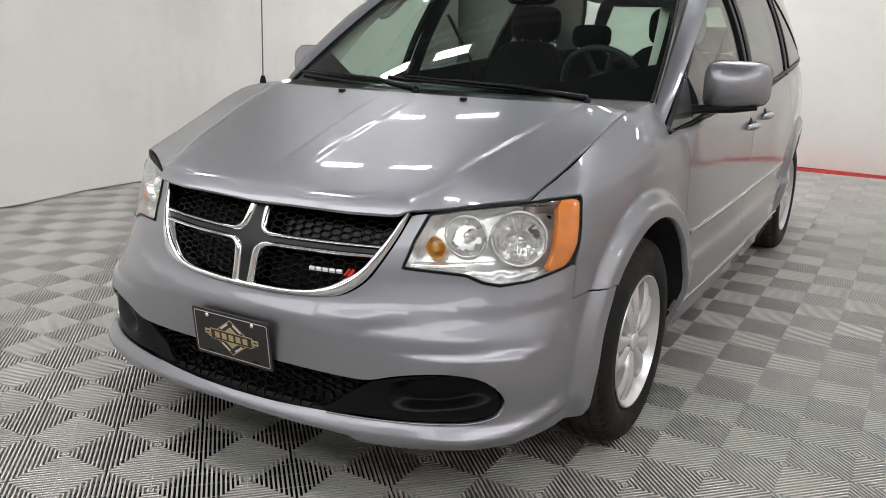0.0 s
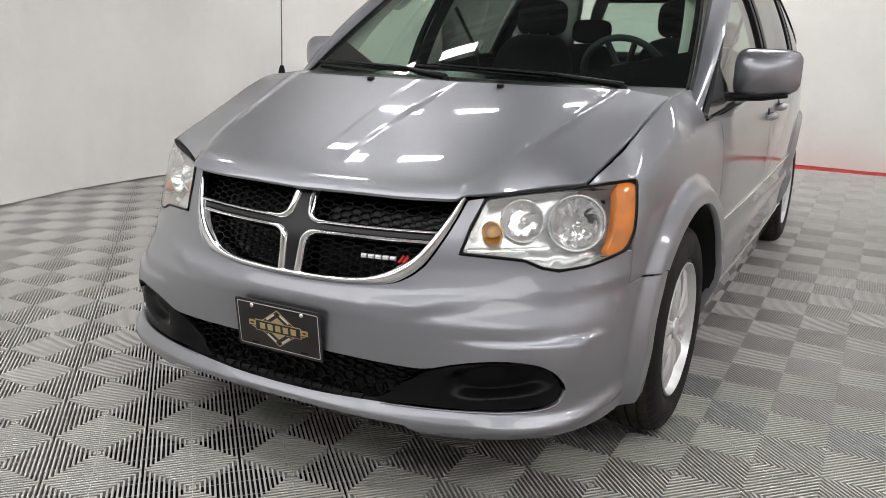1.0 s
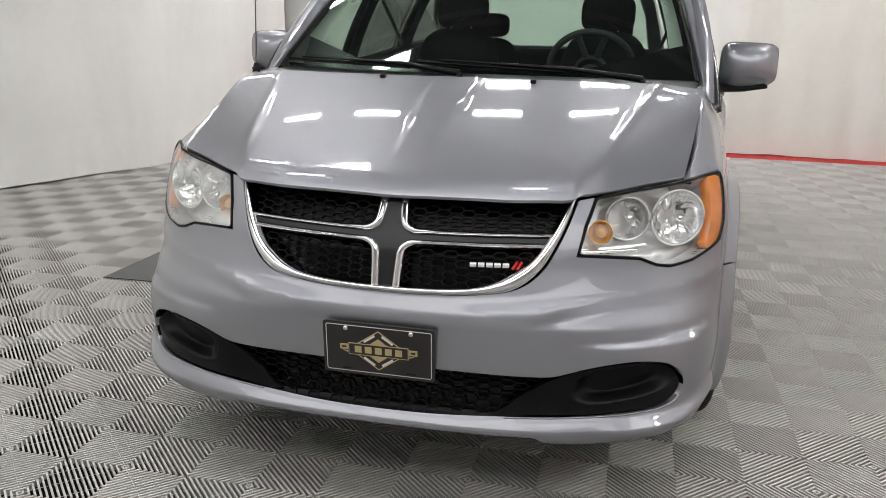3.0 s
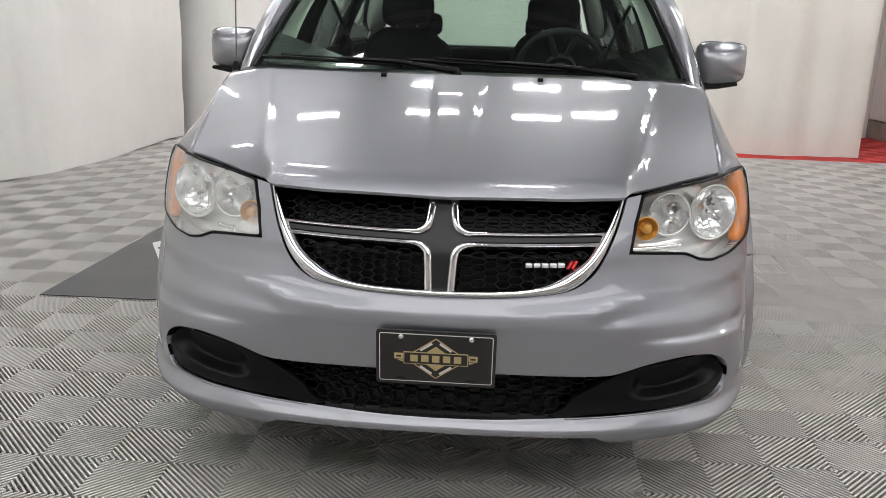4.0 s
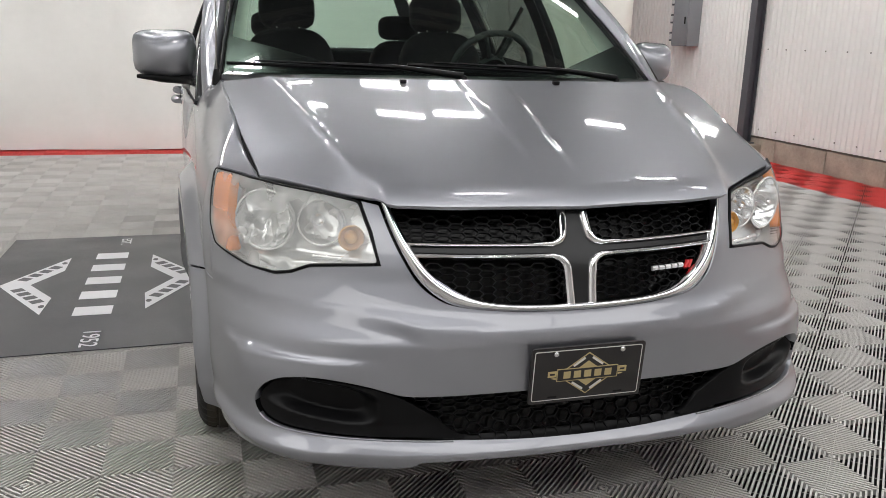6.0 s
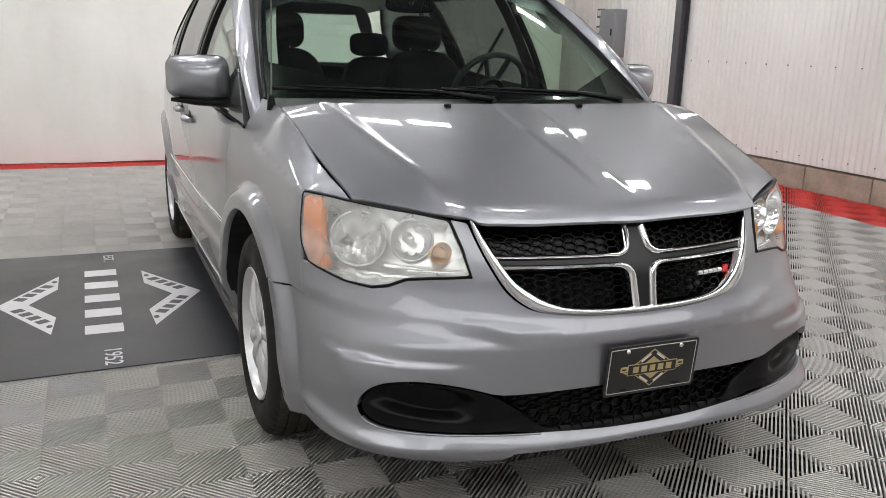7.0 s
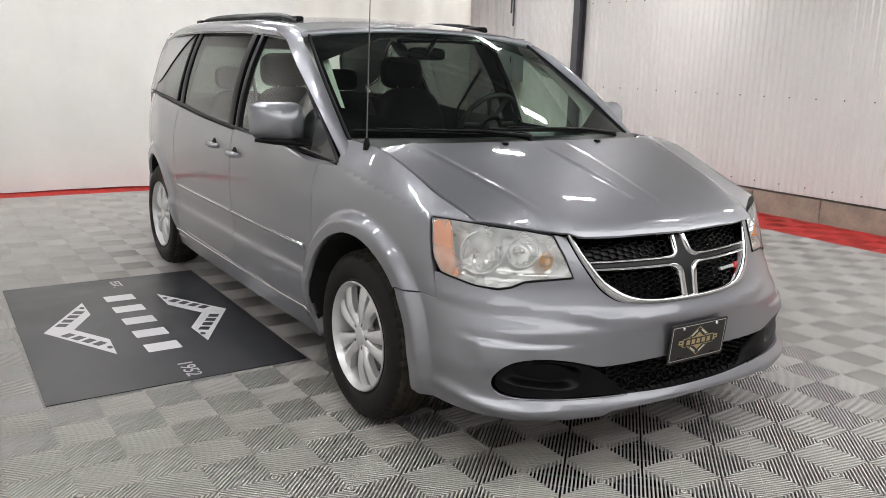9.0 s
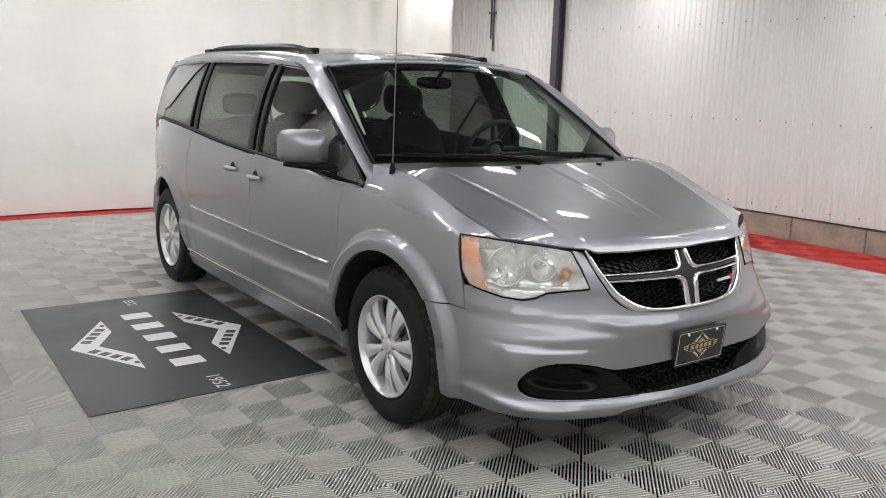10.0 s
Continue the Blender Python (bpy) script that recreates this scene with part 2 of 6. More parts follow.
def rounded(pts, times=2, closed=True):
    """Corner cutting on a polygon."""
    for _ in range(times):
        out = []
        n = len(pts)
        for i in range(n if closed else n - 1):
            a, b = np.array(pts[i], float), np.array(pts[(i + 1) % n], float)
            out += [a * 0.75 + b * 0.25, a * 0.25 + b * 0.75]
        if not closed:
            out = [np.array(pts[0], float)] + out[1:-1] + [np.array(pts[-1], float)]
        pts = out
    return [tuple(p) for p in pts]


def eased(pts, f=0.10):
    """A polygon with its corners just eased."""
    out = []
    n = len(pts)
    for i in range(n):
        a, b, c = (np.array(pts[(i + k) % n], float) for k in (-1, 0, 1))
        p, q = b + (a - b) * f, b + (c - b) * f
        out += [tuple(p), tuple(0.25 * p + 0.5 * b + 0.25 * q), tuple(q)]
    return out


def curve2(pts, n=8):
    """Smooth open curve through points of any dimension."""
    P = [np.array(p, float) for p in pts]
    P = [2 * P[0] - P[1]] + P + [2 * P[-1] - P[-2]]
    out = []
    for i in range(1, len(P) - 2):
        for k in range(n):
            t = k / n
            out.append(0.5 * (2 * P[i] + (P[i + 1] - P[i - 1]) * t + (2 * P[i - 1] - 5 * P[i] + 4 * P[i + 1] - P[i + 2]) * t * t
                              + (3 * P[i] - P[i - 1] - 3 * P[i + 1] + P[i + 2]) * t ** 3))
    out.append(P[-2])
    return [tuple(p) for p in out]


def resample(loop, d):
    out = []
    n = len(loop)
    for i in range(n):
        a, b = np.array(loop[i], float), np.array(loop[(i + 1) % n], float)
        k = max(1, int(math.ceil(np.linalg.norm(b - a) / d)))
        out += [tuple(a + (b - a) * j / k) for j in range(k)]
    return out


def shrunk(loop, d):
    """The polygon drawn in by d."""
    P = np.array(loop, float)
    area = 0.5 * np.sum(P[:, 0] * np.roll(P[:, 1], -1) - np.roll(P[:, 0], -1) * P[:, 1])
    s = 1 if area > 0 else -1
    t = np.roll(P, -1, 0) - np.roll(P, 1, 0)
    t /= np.maximum(np.linalg.norm(t, axis=1, keepdims=True), 1e-9)
    return [tuple(p) for p in P + d * s * np.stack([-t[:, 1], t[:, 0]], 1)]


def inside(P, loop):
    x, y = P[:, 0], P[:, 1]
    r = np.zeros(len(P), bool)
    n = len(loop)
    for i in range(n):
        (x1, y1), (x2, y2) = loop[i], loop[(i + 1) % n]
        if y1 == y2:
            continue
        c = ((y1 > y) != (y2 > y)) & (x < (x2 - x1) * (y - y1) / (y2 - y1) + x1)
        r ^= c
    return r


def near(P, loop, d):
    r = np.zeros(len(P), bool)
    n = len(loop)
    for i in range(n):
        a, b = np.array(loop[i]), np.array(loop[(i + 1) % n])
        ab = b - a
        L = max(float(ab @ ab), 1e-12)
        t = np.clip(((P - a) @ ab) / L, 0, 1)
        r |= np.linalg.norm(P - (a + t[:, None] * ab), axis=1) < d
    return r


def sheet(outline, fn, spacing=0.03, depth=0.02, holes=(), mirror=1, gap=0.0, centre=(0, 1.2, 0.75), lift=0.0):
    """A trimmed panel: the outline (and holes) in the surface's own two coordinates, filled with an even grid, bent on to the
    surface fn, shaded by the surface's true normals, with its edges turned in by depth."""
    loops = [resample(shrunk(outline, gap) if gap else list(outline), spacing)] + [resample(list(h), spacing) for h in holes]
    L0 = np.array(loops[0])
    lo, hi = L0.min(0), L0.max(0)
    gx = np.arange(math.floor(lo[0] / spacing), math.ceil(hi[0] / spacing) + 1) * spacing
    gy = np.arange(math.floor(lo[1] / spacing), math.ceil(hi[1] / spacing) + 1) * spacing
    G = np.stack(np.meshgrid(gx, gy), -1).reshape(-1, 2)
    keep = inside(G, loops[0]) & ~near(G, loops[0], spacing * 0.45)
    for h in loops[1:]:
        keep &= ~inside(G, h) & ~near(G, h, spacing * 0.45)
    verts, edges = [], []
    for lp in loops:
        b = len(verts)
        verts += lp
        edges += [(b + i, b + (i + 1) % len(lp)) for i in range(len(lp))]
    verts += [tuple(g) for g in G[keep]]
    v2, _, tris, *_ = delaunay_2d_cdt([Vector(v) for v in verts], edges, [], 0, 1e-7)
    P2 = np.array([tuple(v) for v in v2])
    T = np.array([t for t in tris if len(t) == 3])
    c = P2[T].mean(1)
    ok = inside(c, loops[0])
    for h in loops[1:]:
        ok &= ~inside(c, h)
    T = T[ok]
    e = 1e-4
    P = fn(P2)
    N = np.cross(fn(P2 + [e, 0]) - fn(P2 - [e, 0]), fn(P2 + [0, e]) - fn(P2 - [0, e]))
    N /= np.maximum(np.linalg.norm(N, axis=1, keepdims=True), 1e-15)
    if np.sum((P - np.array(centre)) * N) < 0:
        N = -N
    P = P + N * lift
    P, N = P * [mirror, 1, 1], N * [mirror, 1, 1]
    A = P[T]
    flip = np.sum(np.cross(A[:, 1] - A[:, 0], A[:, 2] - A[:, 0]) * N[T].mean(1), axis=1) < 0
    T[flip] = T[flip][:, ::-1]
    count = {}
    for t in T:
        for i in range(3):
            k = (int(t[i]), int(t[(i + 1) % 3]))
            count[k] = 1
    rim = [k for k in count if (k[1], k[0]) not in count]
    V, NN, F = list(P), list(N), [tuple(int(i) for i in t) for t in T]
    if depth:
        idx, lat = {}, {}
        for a, b in rim:
            out = np.cross(P[b] - P[a], N[a])
            out /= max(np.linalg.norm(out), 1e-12)
            for k in (a, b):
                lat[k] = lat.get(k, 0) + out
        for k, o in lat.items():
            o = o / max(np.linalg.norm(o), 1e-12)
            s = N[k] * 0.7 + o * 0.7
            idx[k] = len(V)
            V += [P[k], P[k] - N[k] * depth]
            NN += [s / np.linalg.norm(s), o]
        for a, b in rim:
            F.append((idx[b], idx[a], idx[a] + 1, idx[b] + 1))
    me = bpy.data.meshes.new("sheet")
    me.from_pydata([tuple(v) for v in V], [], F)
    for p in me.polygons:
        p.use_smooth = True
    me.normals_split_custom_set_from_vertices([tuple(n) for n in NN])
    return me


def band(path, normals, width, height, mirror=1, sections=5, sink=0.004, taper=0.0):
    """A raised strip with a domed section along a 3D path lying on a surface."""
    P, N = [Vector(p) for p in path], [Vector(n).normalized() for n in normals]
    bm = bmesh.new()
    rings = []
    n = len(P)
    for i in range(n):
        d = (P[min(i + 1, n - 1)] - P[max(i - 1, 0)]).normalized()
        s = d.cross(N[i]).normalized()
        w = width[i] if isinstance(width, (list, tuple)) else width
        if taper:
            w *= min(1, 0.25 + min(i, n - 1 - i) / max(1, n * taper))
        ring = []
        for k in range(sections + 2):
            if k in (0, sections + 1):
                q = P[i] + s * (w / 2 if k else -w / 2) - N[i] * sink
            else:
                u = -1 + 2 * (k - 1) / (sections - 1)
                q = P[i] + s * (w / 2 * u) + N[i] * height * (1 - abs(u) ** 2.5)
            ring.append(bm.verts.new((q.x * mirror, q.y, q.z)))
        rings.append(ring)
    for a, b in zip(rings, rings[1:]):
        for k in range(sections + 1):
            bm.faces.new((a[k], a[k + 1], b[k + 1], b[k]))
    bm.faces.new(rings[0])
    bm.faces.new(rings[-1][::-1])
    return finish(bm, 60)


def on_surface(fn, pts, centre=(0, 1.2, 0.75), lift=0.0):
    """Points and outward normals of a surface at 2D places."""
    Q = np.array(pts, float)
    e = 1e-4
    P = fn(Q)
    N = np.cross(fn(Q + [e, 0]) - fn(Q - [e, 0]), fn(Q + [0, e]) - fn(Q - [0, e]))
    N /= np.maximum(np.linalg.norm(N, axis=1, keepdims=True), 1e-15)
    if np.sum((P - np.array(centre)) * N) < 0:
        N = -N
    return P + N * lift, N


def writing(body, size, mat, name, parent, m, depth=0.001, align="CENTER"):
    """Raised letters in the built-in font as a mesh."""
    cu = bpy.data.curves.new(name, "FONT")
    cu.body, cu.size, cu.extrude, cu.align_x, cu.align_y, cu.resolution_u = body, size, depth, align, "CENTER", 3
    tmp = bpy.data.objects.new(name, cu)
    scene.collection.objects.link(tmp)
    me = bpy.data.meshes.new_from_object(tmp.evaluated_get(bpy.context.evaluated_depsgraph_get()))
    bpy.data.objects.remove(tmp)
    bpy.data.curves.remove(cu)
    me.transform(m)
    me.materials.clear()
    return part(name, me, mat, parent)


def prism(bm, outline, z0, z1, m=None):
    """A flat plate of a 2D outline between two heights."""
    lo = [bm.verts.new((x, y, z0)) for x, y in outline]
    hi = [bm.verts.new((x, y, z1)) for x, y in outline]
    n = len(outline)
    bm.faces.new(hi)
    bm.faces.new(lo[::-1])
    for i in range(n):
        bm.faces.new((lo[i], lo[(i + 1) % n], hi[(i + 1) % n], hi[i]))
    if m is not None:
        bmesh.ops.transform(bm, matrix=m, verts=lo + hi)
    return bm

# ---- setting: floor, curtains, ribbed wall, ceiling ----
CELL = 0.2055
NODE = (-1.848, 0.083)
FLOOR_X, FLOOR_Y = (-6.4, 5.35), (-7.2, 9.2)
RED_X, RED_Y = NODE[0] + 31 * CELL, NODE[1] + 31 * CELL
WALL_X = 5.30

bm = bmesh.new()
box(bm, (FLOOR_X[0] + FLOOR_X[1]) / 2, 1.0, -0.070, 12.6, 17.0, 0.096)
floor = tagged(part("floor", bm, UNDERLAY), "dark underlay beneath ribbed grey and red plastic floor tiles", "floor", kind="structure")


def curtain(name, line, height, mat, label, folds, amp, seed):
    """A hanging sheet with soft vertical folds, a wavy hem and a hemmed thickness."""
    rnd = random.Random(seed)
    dense = curve2(line, 60)
    n, rows = len(dense), 26
    ph = [rnd.uniform(0, 6.28) for _ in range(8)]
    bm = bmesh.new()
    front, back = [], []
    s = 0.0
    for i, p in enumerate(dense):
        a, b = Vector((*dense[max(i - 1, 0)], 0)), Vector((*dense[min(i + 1, n - 1)], 0))
        d = (b - a).normalized()
        nrm = Vector((-d.y, d.x, 0))
        if i:
            s += (Vector((*p, 0)) - Vector((*dense[i - 1], 0))).length
        cf, cb = [], []
        for j in range(rows + 1):
            v = j / rows
            z = 0.010 + 0.005 * math.sin(s * 2.3 + ph[6]) + 0.004 * math.sin(s * 0.9 + ph[7]) + v * height
            k = 0.45 + 0.55 * v
            w = amp * k * (math.sin(s * folds + ph[0] + 0.5 * math.sin(s * 1.1 + ph[1])) + 0.55 * math.sin(s * folds * 2.17 + ph[2] + v)
                           + 0.5 * math.sin(s * 0.63 + ph[3])) + 0.022 * math.sin(s * 1.7 + 5 * v + ph[4]) * math.sin(3.1 * v + ph[5])
            w += 0.020 * noise.noise(Vector((s * 2.2, z * 2.0, seed * 3.1))) + 0.008 * noise.noise(Vector((s * 7, z * 5, seed)))
            q = Vector((*p, z)) + nrm * w
            cf.append(bm.verts.new(q))
            cb.append(bm.verts.new(q + nrm * 0.006))
        front.append(cf)
        back.append(cb)
    for i in range(n - 1):
        for j in range(rows):
            bm.faces.new((front[i][j], front[i + 1][j], front[i + 1][j + 1], front[i][j + 1]))
            bm.faces.new((back[i][j], back[i][j + 1], back[i + 1][j + 1], back[i + 1][j]))
        bm.faces.new((front[i][0], back[i][0], back[i + 1][0], front[i + 1][0]))
    for k in (0, n - 1):
        for j in range(rows):
            bm.faces.new((front[k][j], front[k][j + 1], back[k][j + 1], back[k][j]))
    return tagged(part(name, finish(bm, 70), mat), label, "curtain", "curtains round the stand")


curtain("curtain", [(-3.80, 6.82), (-3.2, 6.76), (-2.6, 6.82), (-1.2, 6.74), (0.2, 6.70), (1.6, 6.66)], 4.68, CURTAIN,
        "white vinyl curtain hanging in soft folds to the red tiles", 4.2, 0.030, 3)
curtain("curtain", [(1.55, 6.72), (2.6, 6.72), (3.4, 6.74), (4.26, 6.78)], 4.68, CURTAIN_CREAM,
        "cream vinyl curtain with deep folds and an open end", 7.5, 0.055, 5)
curtain("curtain", [(-4.05, -6.0), (-4.35, -3.0), (-4.22, 0.0), (-4.2, 2.0), (-3.98, 3.1), (-3.62, 4.3), (-3.52, 6.45)], 4.68, CURTAIN,
        "white creased vinyl curtain hem hanging over grey tiles", 3.1, 0.045, 8)

# ribbed steel wall on a block base
def wall_profile(y0, y1, z0, z1):
    bm = bmesh.new()
    pitch = 0.0762
    ys = []
    y = y0
    while y < y1:
        for f, dx in ((0, 0), (0.30, 0), (0.42, -0.010), (0.80, -0.010), (0.92, 0)):
            if y + f * pitch <= y1:
                ys.append((y + f * pitch, dx))
        y += pitch
    cols = [[bm.verts.new((WALL_X + dx, yy, z)) for z in (z0, z1)] + [bm.verts.new((WALL_X + 0.06, yy, z)) for z in (z0, z1)] for yy, dx in ys]
    for a, b in zip(cols, cols[1:]):
        bm.faces.new((a[0], a[1], b[1], b[0]))
        bm.faces.new((a[2], b[2], b[3], a[3]))
        bm.faces.new((a[0], b[0], b[2], a[2]))
        bm.faces.new((a[1], a[3], b[3], b[1]))
    for c in (cols[0], cols[-1]):
        bm.faces.new((c[0], c[2], c[3], c[1]))
    bmesh.ops.recalc_face_normals(bm, faces=bm.faces)
    return bm


wall_east = tagged(part("wall_east", wall_profile(-7.0, 9.1, 0.26, 4.74), WALL_WHITE), "white ribbed steel wall above a stained block base", "wall", kind="structure")
rnd = random.Random(4)
base_east = thing("wall_base_east", "stained concrete block footing under the ribbed wall", "wall base", kind="structure")
y, k = -7.0, 0
block_mesh = None
while y < 9.0:
    if block_mesh is None:
        bm = bmesh.new()
        box(bm, 0, 0, 0, 0.30, 0.802, 0.252, 0.006)
        bmesh.ops.subdivide_edges(bm, edges=[e for e in bm.edges if e.calc_length() > 0.15], cuts=3, use_grid_fill=True)
        for v in bm.verts:
            v.co += 0.004 * noise.noise_vector(v.co * 9)
        block_mesh = bpy.data.meshes.new("block")
        finish(bm).to_mesh(block_mesh)
        bm.free()
    ob = part("block", block_mesh, CONCRETE, base_east)
    ob.location = (WALL_X + 0.155 + rnd.uniform(-0.004, 0.004), y + 0.405, 0.112)
    y += 0.81
bm = bmesh.new()
box(bm, WALL_X + 0.16, 1.0, 0.10, 0.28, 16.4, 0.21)
part("mortar", bm, material("mortar", (0.20, 0.17, 0.14), 0.9, 0, 0.2, 8, 0.4, 90), base_east)

# block pad, post, conduit and enclosures on the ribbed wall
bm = bmesh.new()
box(bm, WALL_X - 0.09, 5.64, 0.075, 0.36, 0.50, 0.18, 0.012)
pad = tagged(part("footing_block", finish(bm), CONCRETE), "stained concrete footing block under the grey steel post", "concrete block")
post = thing("steel_post", "dark grey steel post standing on a concrete footing", "post")
bm = bmesh.new()
for dx, sx, sy in ((-0.055, 0.010, 0.115), (0.055, 0.010, 0.115), (0, 0.10, 0.010)):
    box(bm, WALL_X - 0.075 + dx, 5.62, 2.45, sx, sy, 4.55, 0.001)
part("shaft", bm, POST_GREY, post)
bm = bmesh.new()
box(bm, WALL_X - 0.075, 5.62, 0.174, 0.18, 0.20, 0.016, 0.003)
part("base_plate", bm, POST_GREY, post)

cabinet = thing("electrical_cabinet", "tall grey steel electrical enclosure fixed to the ribbed wall", "electrical box")
bm = bmesh.new()
box(bm, WALL_X - 0.10, 7.02, 1.55, 0.18, 0.36, 0.62, 0.008)
part("body", finish(bm), BOX_GREY, cabinet)
bm = bmesh.new()
box(bm, WALL_X - 0.196, 7.02, 1.55, 0.012, 0.34, 0.58, 0.004)
part("door", finish(bm), BOX_GREY, cabinet)
bm = bmesh.new()
box(bm, WALL_X - 0.206, 6.90, 1.56, 0.014, 0.02, 0.09, 0.003)
part("latch", finish(bm), BLACK, cabinet)
first = None
for i in range(3):
    if first is None:
        first = thing("switch_box", "small grey switch box with a white rocker on the wall", "switch", "switch boxes")
        bm = bmesh.new()
        box(bm, 0, 0, 0, 0.06, 0.13, 0.12, 0.006)
        part("back_box", finish(bm), POST_GREY, first)
        bm = bmesh.new()
        for dy in (-0.025, 0.025):
            box(bm, -0.034, dy, 0, 0.014, 0.034, 0.075, 0.003)
        part("rocker", finish(bm), FRAME_WHITE, first)
        first.location = (WALL_X - 0.045, 7.40, 1.36)
    else:
        copy_thing(first, Matrix.Translation((WALL_X - 0.045, 7.40, 1.36 + 0.23 * i)))
conduit = thing("conduit", "thin grey steel conduit pipe running up the wall with clamps", "pipe")
for dy in (0, 0.06):
    bm = bmesh.new()
    tube(bm, [(WALL_X - 0.035, 7.10 + dy, 2.05 + dy * 3), (WALL_X - 0.035, 7.10 + dy, 4.74)], 0.014, 10)
    part("pipe", finish(bm), POST_GREY, conduit)
bm = bmesh.new()
box(bm, WALL_X - 0.03, 7.13, 2.62, 0.05, 0.14, 0.03, 0.003)
part("clamp", bm, POST_GREY, conduit)

# screws in level rows on the ribs
screw_mesh = bpy.data.meshes.new("screw")
bm = bmesh.new()
lathe(bm, [(0.0001, -0.006), (0.005, -0.006), (0.0075, -0.001), (0.0075, 0.004)], "x", steps=8)
finish(bm).to_mesh(screw_mesh)
bm.free()
for z in (0.34, 1.24, 2.30):
    for j in range(22):
        ob = part("screw", screw_mesh, STEEL, wall_east)
        ob.location = (WALL_X - 0.011, -0.6 + 0.3048 * j - 0.046, z)

# the rest of the hall, behind and beside the camera; its plain walls are added, unseen
for name, x, y, sx, sy in (("wall_north", 0, 9.15, 12.6, 0.1), ("wall_south", 0, -7.15, 12.6, 0.1), ("wall_west", -6.3, 1, 0.1, 16.4)):
    bm = bmesh.new()
    box(bm, x - 0.3, y, 2.36, sx, sy, 4.76)
    tagged(part(name, bm, WALL_WHITE), "plain white wall added to close the hall out of view", "wall", kind="structure")
bm = bmesh.new()
box(bm, -0.4, 1.0, CEILING_Z + 0.045, 12.6, 17.0, 0.10)
tagged(part("ceiling", bm, CEILING), "dark grey hall ceiling", "ceiling", kind="structure")
truss = None
for i, y in enumerate((-4.5, -2.2, 0.1, 2.4, 4.7, 7.0)):
    if truss is None:
        truss = thing("roof_beam", "pale steel roof truss under the dark ceiling", "beam", "roof beams")
        bm = bmesh.new()
        for z in (-0.03, -0.33):
            box(bm, -0.4, 0, CEILING_Z + z, 11.4, 0.06, 0.05)
        part("chord", bm, TRUSS, truss)
        bm = bmesh.new()
        for j in range(28):
            x0 = -6.0 + j * 0.4
            a, b = (-0.33, -0.03) if j % 2 else (-0.03, -0.33)
            tube(bm, [(x0, 0, CEILING_Z + a), (x0 + 0.4, 0, CEILING_Z + b)], 0.012, 5)
        part("web", bm, TRUSS, truss)
        truss.location = (0, y, 0)
    else:
        copy_thing(truss, Matrix.Translation((0, y, 0)))

# ceiling panels, and the fill panels added along the edges and the front
LAMP = emitter("lamp_diffuser", (1.0, 0.99, 0.985), PANEL_POWER)
FILL_GLOW = emitter("soft_fill_diffuser", (1.0, 0.99, 0.985), PANEL_POWER / 22.0)


def ceiling_and_fill_lights(places, SX, SY, glow, label):
    lamp = None
    for x, y in places:
        if lamp is None:
            lamp = thing("ceiling_light", label, "ceiling light", "ceiling lights")
            bm = bmesh.new()
            for sx, sy, dx, dy in ((SX + 0.04, 0.02, 0, SY / 2 + 0.01), (SX + 0.04, 0.02, 0, -SY / 2 - 0.01),
                                   (0.02, SY, SX / 2 + 0.01, 0), (0.02, SY, -SX / 2 - 0.01, 0)):
                box(bm, dx, dy, 0, sx, sy, 0.06)
            box(bm, 0, 0, 0.035, SX + 0.04, SY + 0.04, 0.01)
            part("frame", bm, FRAME_WHITE, lamp)
            bm = bmesh.new()
            box(bm, 0, 0, -0.015, SX - 0.002, SY - 0.002, 0.008)
            part("diffuser", bm, glow, lamp)
            for dx in (-SX * 0.48, SX * 0.48):
                bm = bmesh.new()
                tube(bm, [(dx, 0, 0.035), (dx, 0, CEILING_Z - LAMP_Z)], 0.005, 6)
                part("hanger_rod", bm, STEEL, lamp)
            lamp.location = (x, y, LAMP_Z)
        else:
            copy_thing(lamp, Matrix.Translation((x, y, LAMP_Z)))


ceiling_and_fill_lights(LAMPS, LAMP_SX, LAMP_SY, LAMP, "white rectangular LED ceiling light, some added as fill, lit")
ceiling_and_fill_lights(EDGE_FILLS, EDGE_SX, EDGE_SY, LAMP, "long white fill panel added beside the curtains, lit")
ceiling_and_fill_lights(SMALL_LAMPS, SMALL_SX, SMALL_SY, LAMP, "narrow white LED ceiling light, lit")
ceiling_and_fill_lights(WIDE_FILLS, WIDE_SX, WIDE_SY, FILL_GLOW, "broad white fill panel added near the front, lit softly")

# ---- the minivan: surfaces of the body ----
YC = -0.40
AXLES = (0.0, 3.078)
WHEEL_Z = 0.357
w_max = spl([-0.4, -0.1, 0.3, 0.6, 1.3, 2.2, 2.7, 3.0, 3.3, 3.5, 3.8], [0.914, 0.934, 0.952, 0.970, 0.984, 0.987, 0.977, 0.960, 0.928, 0.893, 0.815])
door_in = spl([0.18, 0.30, 0.36, 0.47, 0.512, 0.545, 0.64, 0.78, 0.88, 0.98, 1.06, 1.12, 1.24], [0.09, 0.048, 0.034, 0.015, 0.010, 0.022, 0.011, 0.002, 0, 0.003, 0.013, 0.026, 0.06])
fend_in = spl([0.18, 0.30, 0.45, 0.60, 0.75, 1.2], [0.05, 0.022, 0.006, 0.006, 0.004, 0.004])
z_hood = spl([-0.62, -0.582, -0.3, 0.037, 0.289, 0.55], [0.915, 0.929, 1.035, 1.134, 1.142, 1.17])
x_hood = spl([-0.62, -0.582, -0.3, 0.037, 0.289, 0.55], [0.765, 0.766, 0.803, 0.833, 0.838, 0.86])


z_crease = spl([-0.62, -0.56, -0.50, -0.44, -0.1, 0.25, 0.5], [0.865, 0.885, 0.908, 0.930, 0.985, 1.040, 1.060])


